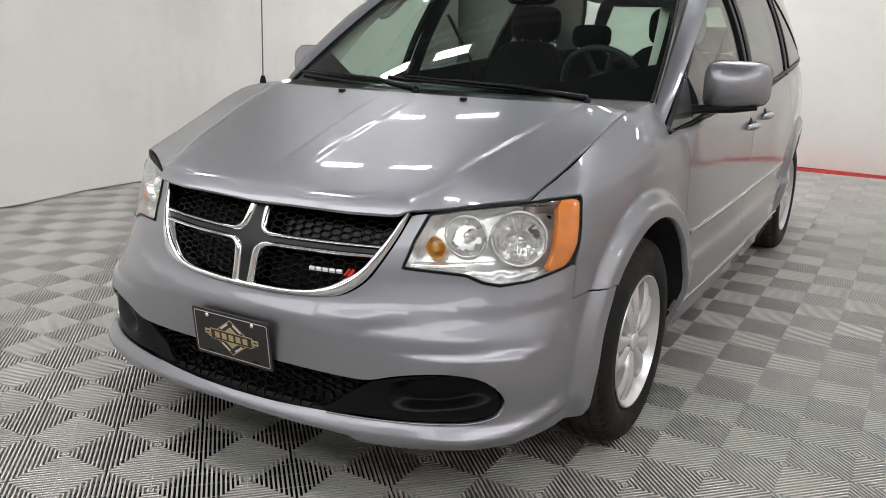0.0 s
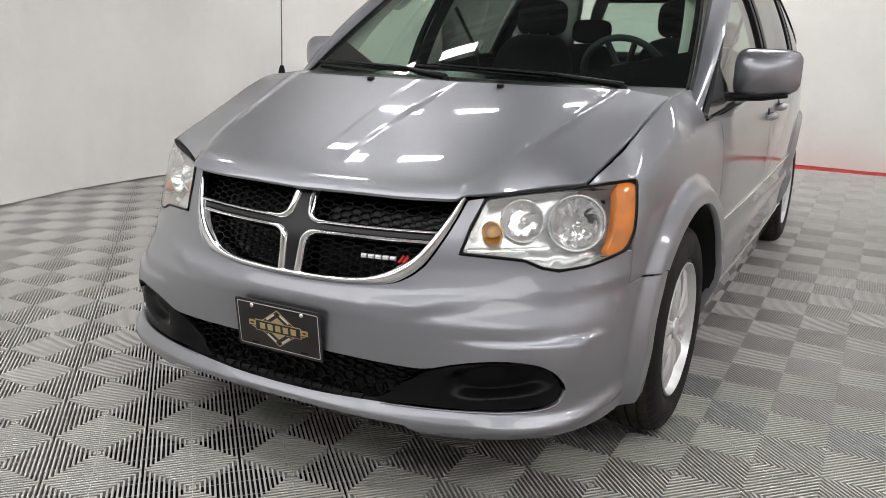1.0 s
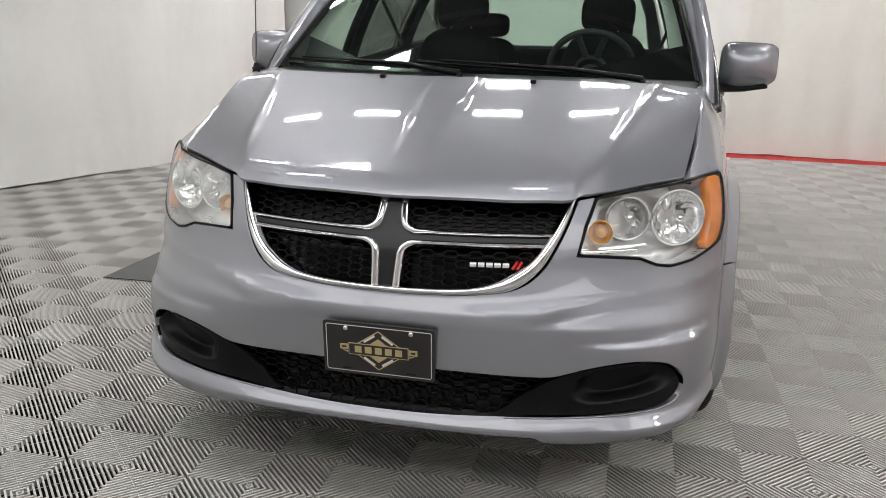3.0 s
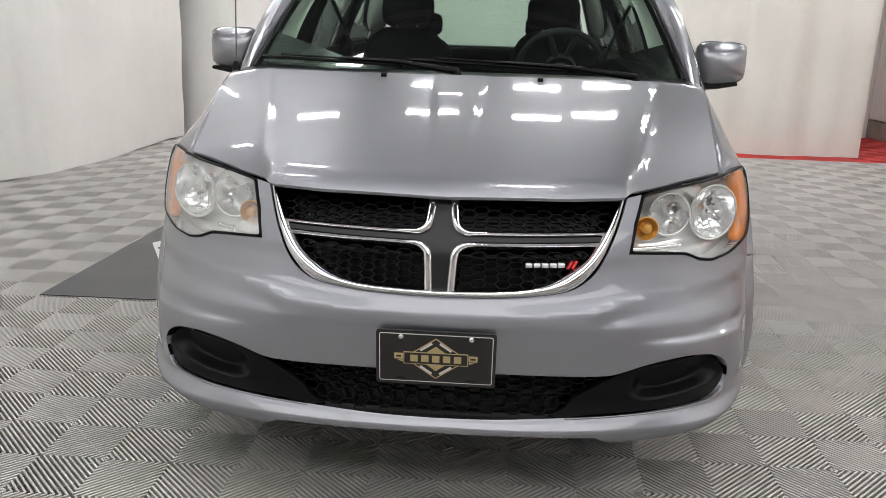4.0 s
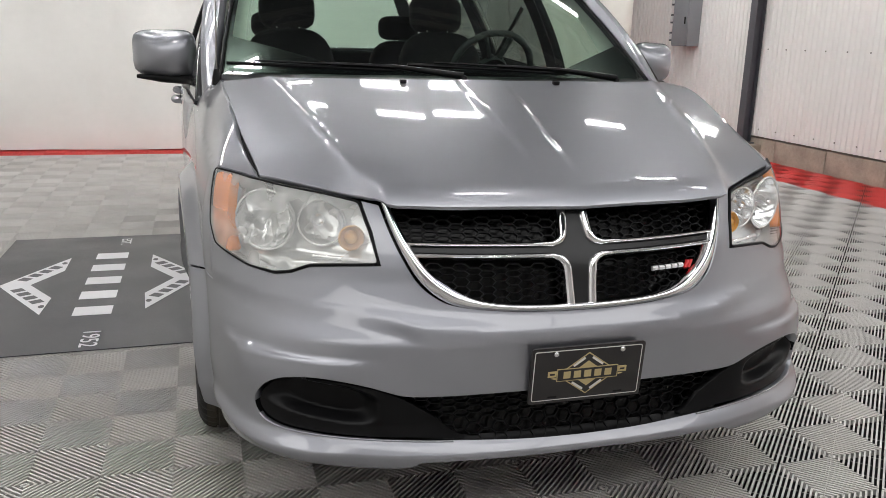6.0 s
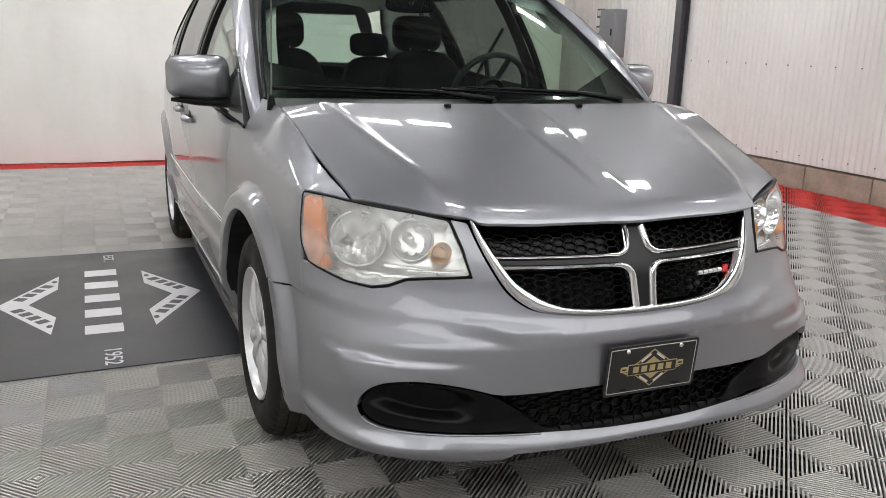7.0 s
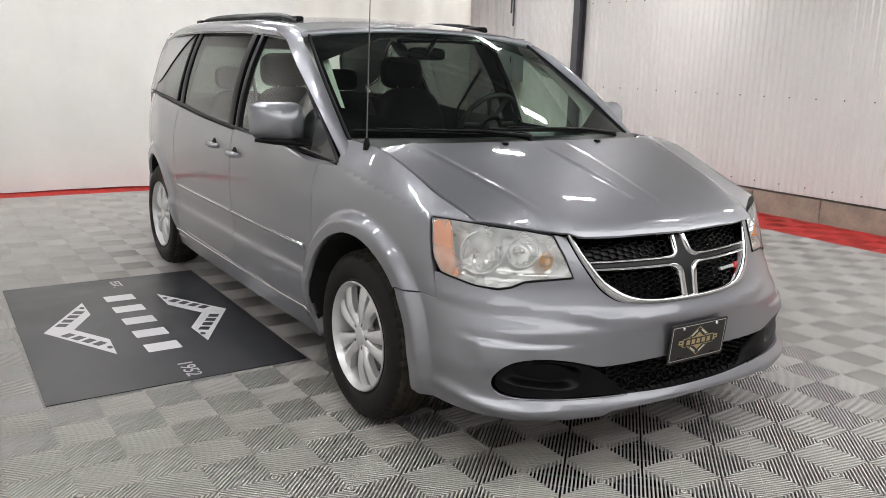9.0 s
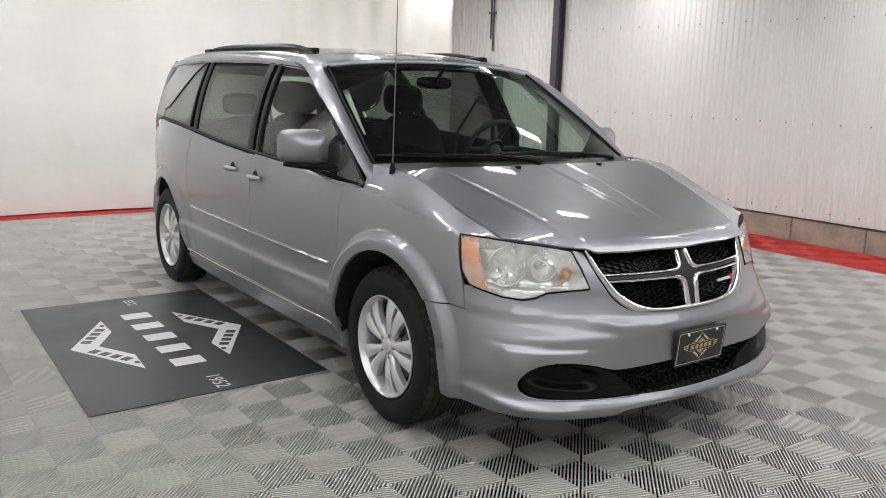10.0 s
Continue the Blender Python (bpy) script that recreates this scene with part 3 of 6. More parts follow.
def shoulder(y, z):
    """How far the fender has leaned in towards the hood's edge, 0 to 1: a slight lean, then a slope above its crease."""
    zc = z_crease(y)
    lean = np.clip((z - zc + 0.20) / 0.20, 0, 1) ** 2
    t = (z - zc) / (z_hood(y) - zc)
    slope = 0.11 * np.log1p(np.exp(np.clip(t / 0.11, -40, 25)))
    return 0.28 * lean + 0.72 * np.clip(slope, 0, 1.15) ** 1.08


def flare(y, z):
    """The raised ring round the wheel openings, broader at the front."""
    out = 0
    for ya, f in zip(AXLES, (0.040, 0.026)):
        r = np.hypot(y - ya, z - WHEEL_Z)
        low = np.where((y < ya) & (ya < 1), step(0.14, 0.30, z), step(0.26, 0.46, z))
        out = out + f * (1 - step(0.478, 0.532, r)) * low
    return out


def flank(y, z):
    """The side without its wheel flares."""
    s = step(0.30, 0.58, y)
    d = (1 - s) * fend_in(z) + s * door_in(z)
    d = d + (1 - step(0.32, 0.50, y)) * (w_max(y) - 0.004 - x_hood(y)) * shoulder(y, z)
    return w_max(y) - d


def side_x(y, z):
    return flank(y, z) + flare(y, z)


y_front = spl([0.20, 0.255, 0.280, 0.298, 0.318, 0.34, 0.37, 0.48, 0.56, 0.60, 0.645, 0.70, 0.748, 0.887, 0.95],
              [-0.950, -0.984, -1.002, -1.004, -0.992, -0.972, -0.963, -0.963, -0.962, -0.947, -0.926, -0.912, -0.899, -0.822, -0.785])
n_front = spl([0.25, 0.42, 0.52, 0.66, 0.75, 0.95], [2.7, 2.75, 2.5, 2.05, 1.9, 1.88])
# the bumper's forms, by the distance from the middle: its upper shelf's edge, the wing ledge and the lip's crest
z_shelf = spl([0, 0.25, 0.40, 0.476, 0.60, 0.72, 0.80, 0.86, 0.95], [0.596, 0.604, 0.614, 0.631, 0.646, 0.653, 0.664, 0.679, 0.70])
z_ledge = spl([0.5, 0.61, 0.67, 0.73, 0.80, 0.85], [0.524, 0.526, 0.527, 0.528, 0.533, 0.542])
z_lip = spl([0.55, 0.70, 0.78, 0.83, 0.875, 0.92], [0.292, 0.296, 0.302, 0.314, 0.338, 0.352])


def bumper_relief(x, z):
    u = z - z_shelf(x)
    e = (0.0075 + 0.0035 * step(0.30, 0.45, x)) * np.where(u > 0, np.exp(-np.maximum(u, 0) / 0.050), 1 - step(0.0, 0.048, -u)) * (1 - step(0.86, 0.92, x)) * (1 - 0.5 * step(0.42, 0.60, x))
    v = z_ledge(x) - z
    e = e + 0.015 * step(-0.012, 0.010, v) * (1 - step(0.020, 0.14, v)) * step(0.48, 0.68, x) * (1 - step(0.81, 0.875, x))
    e = e + 0.017 * np.exp(-((z - z_lip(x)) / 0.022) ** 2) * step(0.55, 0.74, x) * (1 - step(0.875, 0.905, x))
    return e - 0.006 * np.exp(-((z - 0.572) / 0.005) ** 2) * (1 - step(0.22, 0.31, x))


roll = spl([-0.62, -0.58, -0.53, -0.50, -0.45, -0.40], [-0.009, -0.009, 0.0275, 0.0483, 0.088, 0.163])


def skin(Q):
    """Body skin below the belt. First coordinate: 0 to 1 round the front corner, then 1 + metres behind the corner; second: height."""
    Q = np.asarray(Q, float)
    a, z = Q[:, 0], Q[:, 1]
    sg = np.where(a < 0, -1.0, 1.0)
    a = np.abs(a)
    ph = np.clip(a, 0, 1) * math.pi / 2
    n = n_front(z)
    X, Y = flank(np.full_like(z, YC), z), y_front(z)
    sn, cs = np.sin(ph), np.cos(ph)
    k = (np.maximum(sn, 1e-9) ** n + np.maximum(cs, 1e-9) ** n) ** (-1 / n)
    ux, uy = sn * k, cs * k
    e = bumper_relief(X * ux, z) * (1 - step(0.9, 1.0, a))
    fx, fy = X * ux + e * sn, YC - (YC - Y) * uy - e * cs
    # the shoulder falls with the hood's edge ahead of the corner
    yy = np.clip(fy, -0.62, YC)
    over = shoulder(yy, z) - shoulder(np.full_like(z, YC), z)
    fx = fx - roll(yy) * over * step(0.45, 0.62, a)
    fx = fx + flare(fy, z)
    y = YC + np.maximum(a - 1, 0)
    front = a <= 1
    x = np.where(front, fx, side_x(y, z))
    y = np.where(front, fy, y)
    tail = np.clip((y - 3.70) / 0.35, 0, 1)
    x = x - 0.10 * tail ** 2
    return np.stack([x * sg, y, z], 1)


def at_x(x, z):
    """The first skin coordinate at which the front skin lies x metres from the middle."""
    lo, hi = 0.0, 1.0
    for _ in range(40):
        m = (lo + hi) / 2
        if skin(np.array([[m, z]]))[0, 0] < x:
            lo = m
        else:
            hi = m
    return ((lo + hi) / 2, z)


def at_x_many(xs, zs):
    """The same for many places at once, either side of the middle."""
    xs, zs = np.asarray(xs, float), np.asarray(zs, float)
    lo, hi = np.zeros(len(xs)), np.ones(len(xs))
    for _ in range(30):
        m = (lo + hi) / 2
        less = skin(np.stack([m, zs], 1))[:, 0] < np.abs(xs)
        lo, hi = np.where(less, m, lo), np.where(less, hi, m)
    return np.stack([np.copysign((lo + hi) / 2, xs), zs], 1)


def at_y(y, z):
    if y >= YC:
        return (1 + y - YC, z)
    lo, hi = 0.0, 1.0
    for _ in range(40):
        m = (lo + hi) / 2
        if skin(np.array([[m, z]]))[0, 1] < y:
            lo = m
        else:
            hi = m
    return ((lo + hi) / 2, z)


z_mid = spl([-0.90, -0.80, -0.60, -0.30, -0.05, 0.1], [0.896, 0.929, 0.995, 1.082, 1.150, 1.19])
hood_front = spl([0, 0.30, 0.47, 0.52, 0.60, 0.766, 0.85], [-0.866, -0.846, -0.808, -0.752, -0.690, -0.584, -0.55])
hood_rear = spl([0, 0.4, 0.833, 0.9], [-0.045, -0.028, 0.034, 0.05])
drop = spl([-0.9, -0.734, -0.582, -0.3, 0.04], [0.072, 0.072, 0.056, 0.042, 0.028])


lamp_top = spl([0.46, 0.532, 0.62, 0.766, 0.84], [0.884, 0.895, 0.911, 0.934, 0.94])


def edge_raw(x):
    y = hood_front(x)
    xc = 0.515 + 0.135 * (y + 0.75) / 0.57
    return (z_mid(y) - drop(y) * (x / 0.8) ** 3.2 - 0.026 * (1 - 0.85 * step(0.47, 0.56, x))
            - 0.080 * np.maximum(x - xc, 0) * step(-0.88, -0.6, y))


def hood_fn(Q):
    Q = np.asarray(Q, float)
    x, y = np.abs(Q[:, 0]), Q[:, 1]
    z = z_mid(y) - drop(y) * (x / 0.8) ** 3.2
    d = np.clip((y - hood_front(x)) / 0.08, 0, 1)
    z = z - 0.026 * (1 - d) ** 2.2 * (1 - 0.85 * step(0.47, 0.56, x))
    xc = 0.515 + 0.135 * (y + 0.75) / 0.57
    soft = 0.007
    z = z - 0.080 * soft * np.log1p(np.exp(np.clip((x - xc) / soft, -40, 40))) * step(-0.88, -0.6, y)
    z = z + 0.0042 * np.exp(-((x - xc + 0.012) / 0.016) ** 2) * step(-0.84, -0.5, y)
    # the edge over the lamps follows their tops
    z = z + (lamp_top(x) - edge_raw(x)) * (1 - np.clip((y - hood_front(x)) / 0.26, 0, 1)) ** 2 * step(0.36, 0.60, x)
    raw = z_mid(y) - drop(y) * (x_hood(y) / 0.8) ** 3.2 - 0.080 * np.maximum(x_hood(y) - xc, 0)
    z = z + (z_hood(y) - raw) * np.clip(x / x_hood(y), 0, 1.05) ** 6 * step(-0.5, -0.2, y)
    w = 0.050 + 0.030 * step(-0.7, -0.1, y)
    z = z + 0.0060 * (1 - step(w - 0.014, w + 0.016, x)) * step(-0.80, -0.45, y) * (1 - 0.6 * step(-0.3, -0.06, y))
    return np.stack([Q[:, 0], y, z], 1)


# upper body: side lean, roof and screens
k_plan = spl([0.25, 0.7, 1.2, 1.8, 2.5, 3.0, 3.4, 3.9], [0.940, 0.980, 0.994, 1.0, 0.998, 0.976, 0.928, 0.845])
z_roof = spl([0.95, 1.3, 1.8, 2.6, 3.2, 3.7, 3.95], [1.652, 1.700, 1.730, 1.738, 1.722, 1.685, 1.65])


def upper_x(y, z):
    t = (z - 1.1) / 0.5
    return (0.962 - 0.10 * t - 0.10 * np.maximum(t, 0) ** 2) * k_plan(y)


def upper(Q):
    Q = np.asarray(Q, float)
    y, z = Q[:, 0], Q[:, 1]
    return np.stack([upper_x(y, z), y, z], 1)


def roof_fn(Q):
    """Roof across from edge to edge: first coordinate -1 to 1 over the section, second: y."""
    Q = np.asarray(Q, float)
    u, y = Q[:, 0], Q[:, 1]
    a = np.abs(u)
    h = z_roof(y) - 1.70
    xe = upper_x(y, 1.585)
    ang = np.clip((a - 0.80) / 0.20, 0, 1)
    x = np.where(a < 0.80, a / 0.80 * (xe - 0.075), xe - 0.075 + 0.075 * np.sin(ang * 1.45) / np.sin(1.45))
    z = 1.70 + h - 0.042 * (np.minimum(x, xe - 0.075) / (xe - 0.075)) ** 2.2 - 0.012 * ang - 0.052 * (1 - np.cos(ang * 1.45)) / (1 - np.cos(1.45)) * (1 + h * 2)
    return np.stack([np.sign(u) * x, y, z], 1)


def screen_fn(Q):
    """Windshield: first coordinate -1 to 1 across, second 0 (cowl) to 1 (roof)."""
    Q = np.asarray(Q, float)
    u, t = Q[:, 0], Q[:, 1]
    a2 = u * u
    x = u * (0.835 + (0.700 - 0.835) * t + 0.012 * np.sin(math.pi * t))
    y = (0.075 + 0.215 * a2) * (1 - t) + (0.955 + 0.065 * a2) * t
    z = (1.150 - 0.010 * a2) * (1 - t) + (1.643 - 0.043 * a2) * t
    b = 0.008 * np.sin(math.pi * t) * (1 - 0.3 * a2)
    return np.stack([x, y - b * 0.46, z + b * 0.89], 1)


van = thing("minivan", "silver-grey minivan parked on ribbed grey floor tiles", "car")


def both(make):
    for s in (1, -1):
        make(s)


def arch(ya, r=0.425, z0=0.24, a0=None, n=26, front=True):
    """Wheel opening as (y, z), from the front foot over the top to the rear foot."""
    pts = []
    for i in range(n + 1):
        th = math.pi * i / n
        pts.append((ya - r * math.cos(th), WHEEL_Z + (r + 0.012) * math.sin(th)))
    return [(pts[0][0] + 0.0, z0)] + pts + [(pts[-1][0], z0)]


archF, archR = arch(AXLES[0]), arch(AXLES[1])
S = lambda pts: [at_y(y, z) for y, z in pts]
Fx = lambda pts: [tuple(p) for p in at_x_many([p[0] for p in pts], [p[1] for p in pts])]

# hood
edge = [(x, float(hood_front(abs(x)))) for x in np.linspace(-0.766, 0.766, 60)]
edge += curve2([(0.766, -0.582), (0.803, -0.3), (0.833, 0.0)], 8) + [(0.832, 0.020), (0.822, 0.034)]
edge += [(x, float(hood_rear(abs(x)))) for x in np.linspace(0.80, -0.80, 30)] + [(-0.822, 0.034), (-0.832, 0.020)]
edge += curve2([(-0.833, 0.0), (-0.803, -0.3), (-0.766, -0.582)], 8)[:-1]
part("hood", sheet(edge, hood_fn, 0.012, 0.014, gap=0.006), PAINT, van, "silver hood with raised creases and a rolled front edge")

# front bumper: grille, lamps and lower intake are openings in it
grille_out = [(0.0, 0.640), (0.10, 0.641), (0.21, 0.645), (0.32, 0.657), (0.37, 0.676), (0.412, 0.713), (0.446, 0.775), (0.468, 0.830), (0.484, 0.882)]
lamp_out = [(0.497, 0.748), (0.512, 0.820), (0.532, 0.888), (0.62, 0.905), (0.766, 0.927), (0.862, 0.934), (0.872, 0.905), (0.884, 0.80), (0.874, 0.750), (0.80, 0.716), (0.74, 0.708), (0.70, 0.716), (0.657, 0.735), (0.60, 0.741)]
intake = [(0.0, 0.447), (0.20, 0.447), (0.40, 0.445), (0.46, 0.448), (0.50, 0.458), (0.542, 0.470), (0.607, 0.483), (0.673, 0.488), (0.735, 0.479), (0.772, 0.459), (0.792, 0.432), (0.801, 0.402), (0.795, 0.372), (0.776, 0.353), (0.74, 0.344), (0.676, 0.341), (0.52, 0.338), (0.34, 0.334), (0.15, 0.327), (0.0, 0.325)]


def mirrored(half):
    """Closes a half outline that starts and ends on the middle line."""
    return half + [(-a, z) for a, z in half[::-1] if abs(a) > 1e-6]


low_edge = [(0.0, 0.290), (0.38, 0.288), (0.43, 0.280), (0.47, 0.268), (0.62, 0.264), (0.78, 0.262), (0.86, 0.268)]
rear_y = AXLES[0] - 0.425
half = Fx(curve2(low_edge, 4)) + S([(-0.50, 0.272), (rear_y, 0.274), (rear_y - 0.002, 0.36)])
half += S([p for p in arch(0.0)[2:] if p[1] < 0.645 and p[0] < 0][1:]) + S([(-0.33, 0.652), (-0.46, 0.654), (-0.522, 0.650)])
half += Fx([(0.886, 0.746), (0.874, 0.746), (0.80, 0.714), (0.74, 0.705), (0.70, 0.713), (0.657, 0.732), (0.60, 0.738), (0.494, 0.745), (0.508, 0.820), (0.528, 0.890), (0.490, 0.885)])
half += Fx(curve2(grille_out, 4)[::-1])
half = [(0.0 if i in (0, len(half) - 1) else p[0], p[1]) for i, p in enumerate(half)]
bumper = part("front_bumper", sheet(mirrored(half), skin, 0.011, 0.03, holes=[mirrored(Fx(curve2(intake, 4)))], gap=0.002), PAINT, van, "silver front bumper with a wide black lower intake")


# ---- side panels ----
ledge_top = spl([0.25, 0.388, 0.75, 1.10, 1.40], [1.043, 1.037, 1.070, 1.085, 1.096])


def make_side(s):
    # fender: from the lamp round the wheel opening to the door
    top = [(0.862, 0.938)]
    f = S([(-0.522, 0.6515), (-0.46, 0.6555), (-0.335, 0.6535)])
    f += S([p for p in archF[2:-1] if p[1] > 0.645 or p[0] > 0][0:])
    f += S([(0.437, 0.30), (0.437, 0.46), (0.423, 0.60), (0.412, 0.80), (0.404, 0.95), (0.385, 1.035), (0.250, 1.050)])
    f += S([(0.262, 1.075), (0.300, 1.146), (0.18, 1.143), (0.040, 1.137)])
    f += S([(y, float(hood_fn(np.array([[float(x_hood(y)), y]]))[0, 2]) - 0.001) for y in (-0.05, -0.15, -0.25, -0.35, -0.40, -0.45, -0.50, -0.54, -0.565)])
    f += Fx([(0.773, 0.9305), (0.862, 0.9375), (0.876, 0.905), (0.888, 0.80), (0.888, 0.75)])
    part("fender", sheet(f, skin, 0.010, 0.03, mirror=s, gap=0.002), PAINT, van)
    # front door
    fd = S([(0.447, 0.345), (0.437, 0.46), (0.425, 0.60), (0.414, 0.80), (0.406, 0.95), (0.388, 1.035), (0.75, 1.070), (1.10, 1.085), (1.398, 1.096),
            (1.412, 0.95), (1.425, 0.70), (1.430, 0.48), (1.428, 0.352)])
    door = part("front_door", sheet(fd, skin, 0.022, 0.03, mirror=s, gap=0.0022), PAINT, van)
    # sliding door
    sd = S([(1.434, 0.352), (1.436, 0.48), (1.431, 0.70), (1.418, 0.95), (1.404, 1.096), (1.9, 1.122), (2.45, 1.160), (2.50, 1.0), (2.53, 0.82), (2.52, 0.68), (2.46, 0.52), (2.42, 0.42), (2.405, 0.365)])
    slide = part("sliding_door", sheet(sd, skin, 0.022, 0.03, mirror=s, gap=0.0022), PAINT, van)
    # quarter panel with the rear wheel opening
    q = S([(2.410, 0.365), (2.426, 0.42), (2.466, 0.52), (2.526, 0.68), (2.536, 0.82), (2.506, 1.0), (2.456, 1.160), (2.9, 1.185), (3.30, 1.20), (3.62, 1.20), (3.74, 1.19)])
    q += S([(3.80, 0.95), (3.84, 0.72), (3.86, 0.68), (3.56, 0.66), (3.44, 0.62)])
    back = [p for p in archR[2:-1]]
    q += S([p for p in back[::-1] if not (p[0] > AXLES[1] and p[1] < 0.60)])
    q += S([(AXLES[1] - 0.425, 0.36), (2.60, 0.30), (2.5, 0.30)])
    part("quarter_panel", sheet(q, skin, 0.018, 0.03, mirror=s, gap=0.002), PAINT, van)
    # sill
    sl = S([(0.425, 0.225), (0.432, 0.30), (0.445, 0.342), (0.9, 0.344), (1.43, 0.348), (2.0, 0.354), (2.40, 0.360), (2.50, 0.297), (2.655, 0.297), (2.655, 0.225)])
    part("sill", sheet(sl, skin, 0.03, 0.05, mirror=s, gap=0.001, lift=0.003), PAINT, van)
    P, N = on_surface(skin, S([(y, 0.338) for y in np.linspace(0.45, 2.62, 24)]))
    part("sill_trim", band(P, N, 0.010, 0.006, s), CHROME, van)
    # rub strip and lower crease trim
    for p0, p1, par in ((0.50, 1.418, door), (1.440, 2.45, slide)):
        P, N = on_surface(skin, S([(y, 0.640 + 0.008 * (y - 0.5)) for y in np.linspace(p0, p1, 14)]))
        part("rub_strip", band(P, N, 0.026, 0.008, s), PAINT, par, "body-coloured rub strip with a bright top edge")
        part("trim_line", band(P + N * 0.007 + np.array([0, 0, 0.008]), N, 0.005, 0.003, s), CHROME, par)
    # door handles over flat near-black patches that paint in the scoops' shade
    for y, z, par, d in ((1.335, 0.978, door, 1), (1.672, 0.996, slide, -1)):
        P, N = on_surface(skin, S([(y - 0.03 + 0.008 * i, z + 0.010) for i in range(9)]), lift=0.0005)
        part("scoop_shade", band(P, N, [0.012 + 0.040 * math.sin(math.pi * (i + 0.5) / 9) for i in range(9)], 0.002, s), DARK, par)
        P, N = on_surface(skin, S([(y - 0.085 + 0.0145 * i, z - 0.004 + 0.003 * i / 12) for i in range(13)]))
        bow = np.array([0.012 + 0.026 * math.sin(math.pi * i / 12) ** 0.6 for i in range(13)])
        part("door_handle", band(P + N * bow[:, None] * 0.8, N, [0.022 + 0.012 * math.sin(math.pi * i / 12) for i in range(13)], 0.013, s, sink=0.010), PAINT, par, "silver pull handle")
    # belt moulding
    belt = [(0.25, 1.046), (0.42, 1.062), (0.75, 1.086), (1.10, 1.100), (1.41, 1.112), (1.9, 1.136), (2.45, 1.176), (2.9, 1.200), (3.25, 1.212)]
    C = curve2(belt, 6)
    Pl, _ = on_surface(skin, S(C))
    Pu = upper(np.array(C))
    mid = np.where(np.array(C)[:, :1] < 0.6, Pu, np.maximum(Pl, Pu))
    Nn = [(1, 0, 0.25)] * len(C)
    part("belt_moulding", band(mid, Nn, [0.007 + 0.010 * float(step(0.4, 0.9, p[0])) for p in C], 0.005, s, sink=0.02), BLACK, van)
    # painted ledge from the door's upper edge in to the foot of the window
    ys = np.linspace(0.262, 1.38, 36)
    lower, _ = on_surface(skin, S([(y, float(ledge_top(y)) - 0.004) for y in ys]))
    upper_edge = upper(np.array([(y, float(ledge_top(y)) + 0.014) for y in ys]))
    bm = bmesh.new()
    ra = []
    for a, b in zip(lower, upper_edge):
        a, b = Vector(a), Vector(b)
        m = a.lerp(b, 0.5) + Vector((0.003, 0, 0.003))
        ra.append([bm.verts.new((p.x * s, p.y, p.z)) for p in (a, m, b)])
    for a, b in zip(ra, ra[1:]):
        for k in range(2):
            bm.faces.new((a[k], a[k + 1], b[k + 1], b[k]))
    fix_normals(bm, (0, 0.8, 0.6))
    part("door_ledge", smooth(bm, 60), PAINT, door)
    # windows
    ft = [(1.345, 1.118), (1.385, 1.30), (1.420, 1.45), (1.440, 1.560), (1.405, 1.582), (1.25, 1.585), (1.12, 1.560), (1.00, 1.512), (0.85, 1.443), (0.68, 1.348), (0.52, 1.243), (0.475, 1.200), (0.475, 1.075), (0.75, 1.098), (1.10, 1.110)]
    part("window", sheet(ft, upper, 0.04, 0.004, mirror=s, lift=-0.012), SIDE_GLASS, door, "clear front door window")
    for nm, pts, w, par in (("window_frame", curve2([(0.455, 1.222), (0.54, 1.282), (0.68, 1.372), (0.85, 1.460), (1.00, 1.530), (1.12, 1.577), (1.25, 1.600), (1.42, 1.606)], 5), 0.020, door),
                            ("pillar_cover", [(1.365, 1.10), (1.405, 1.30), (1.440, 1.45), (1.466, 1.606)], 0.045, door),
                            ("pillar_cover", [(1.462, 1.105), (1.510, 1.30), (1.555, 1.45), (1.590, 1.612)], 0.075, slide),
                            ("window_frame", [(1.56, 1.622), (1.9, 1.634), (2.3, 1.638), (2.60, 1.632)], 0.028, slide),
                            ("pillar_cover", [(2.425, 1.165), (2.49, 1.35), (2.55, 1.50), (2.60, 1.632)], 0.066, slide),
                            ("pillar_cover", [(2.535, 1.175), (2.59, 1.35), (2.645, 1.50), (2.70, 1.628)], 0.030, van),
                            ("window_frame", curve2([(2.72, 1.618), (2.83, 1.563), (2.955, 1.463), (3.10, 1.351), (3.22, 1.298), (3.33, 1.276)], 5), 0.010, van)):
        P, N = on_surface(upper, resample_open(pts, 0.05))
        part(nm, band(P, N, w, 0.003, s, sink=0.02), BLACK, par)
    sw = [(1.50, 1.125), (1.55, 1.30), (1.595, 1.45), (1.635, 1.612), (2.0, 1.622), (2.54, 1.622), (2.50, 1.50), (2.44, 1.35), (2.375, 1.170), (2.0, 1.145)]
    part("window", sheet(sw, upper, 0.05, 0.004, mirror=s, lift=-0.006), PRIVACY, slide, "dark privacy-tinted sliding door window")
    qw = [(2.55, 1.185), (2.60, 1.35), (2.655, 1.50), (2.715, 1.613), (2.825, 1.558), (2.95, 1.458), (3.095, 1.346), (3.215, 1.293), (3.32, 1.270), (3.29, 1.222), (3.0, 1.205)]
    part("quarter_window", sheet(qw, upper, 0.05, 0.004, mirror=s, lift=-0.003), PRIVACY, van, "dark tinted rear quarter window")
    # rear upper quarter in body colour
    uq = [(2.71, 1.645), (2.84, 1.568), (2.965, 1.468), (3.105, 1.356), (3.225, 1.303), (3.335, 1.281), (3.32, 1.215), (3.66, 1.20), (3.66, 1.35), (3.58, 1.50), (3.46, 1.625)]
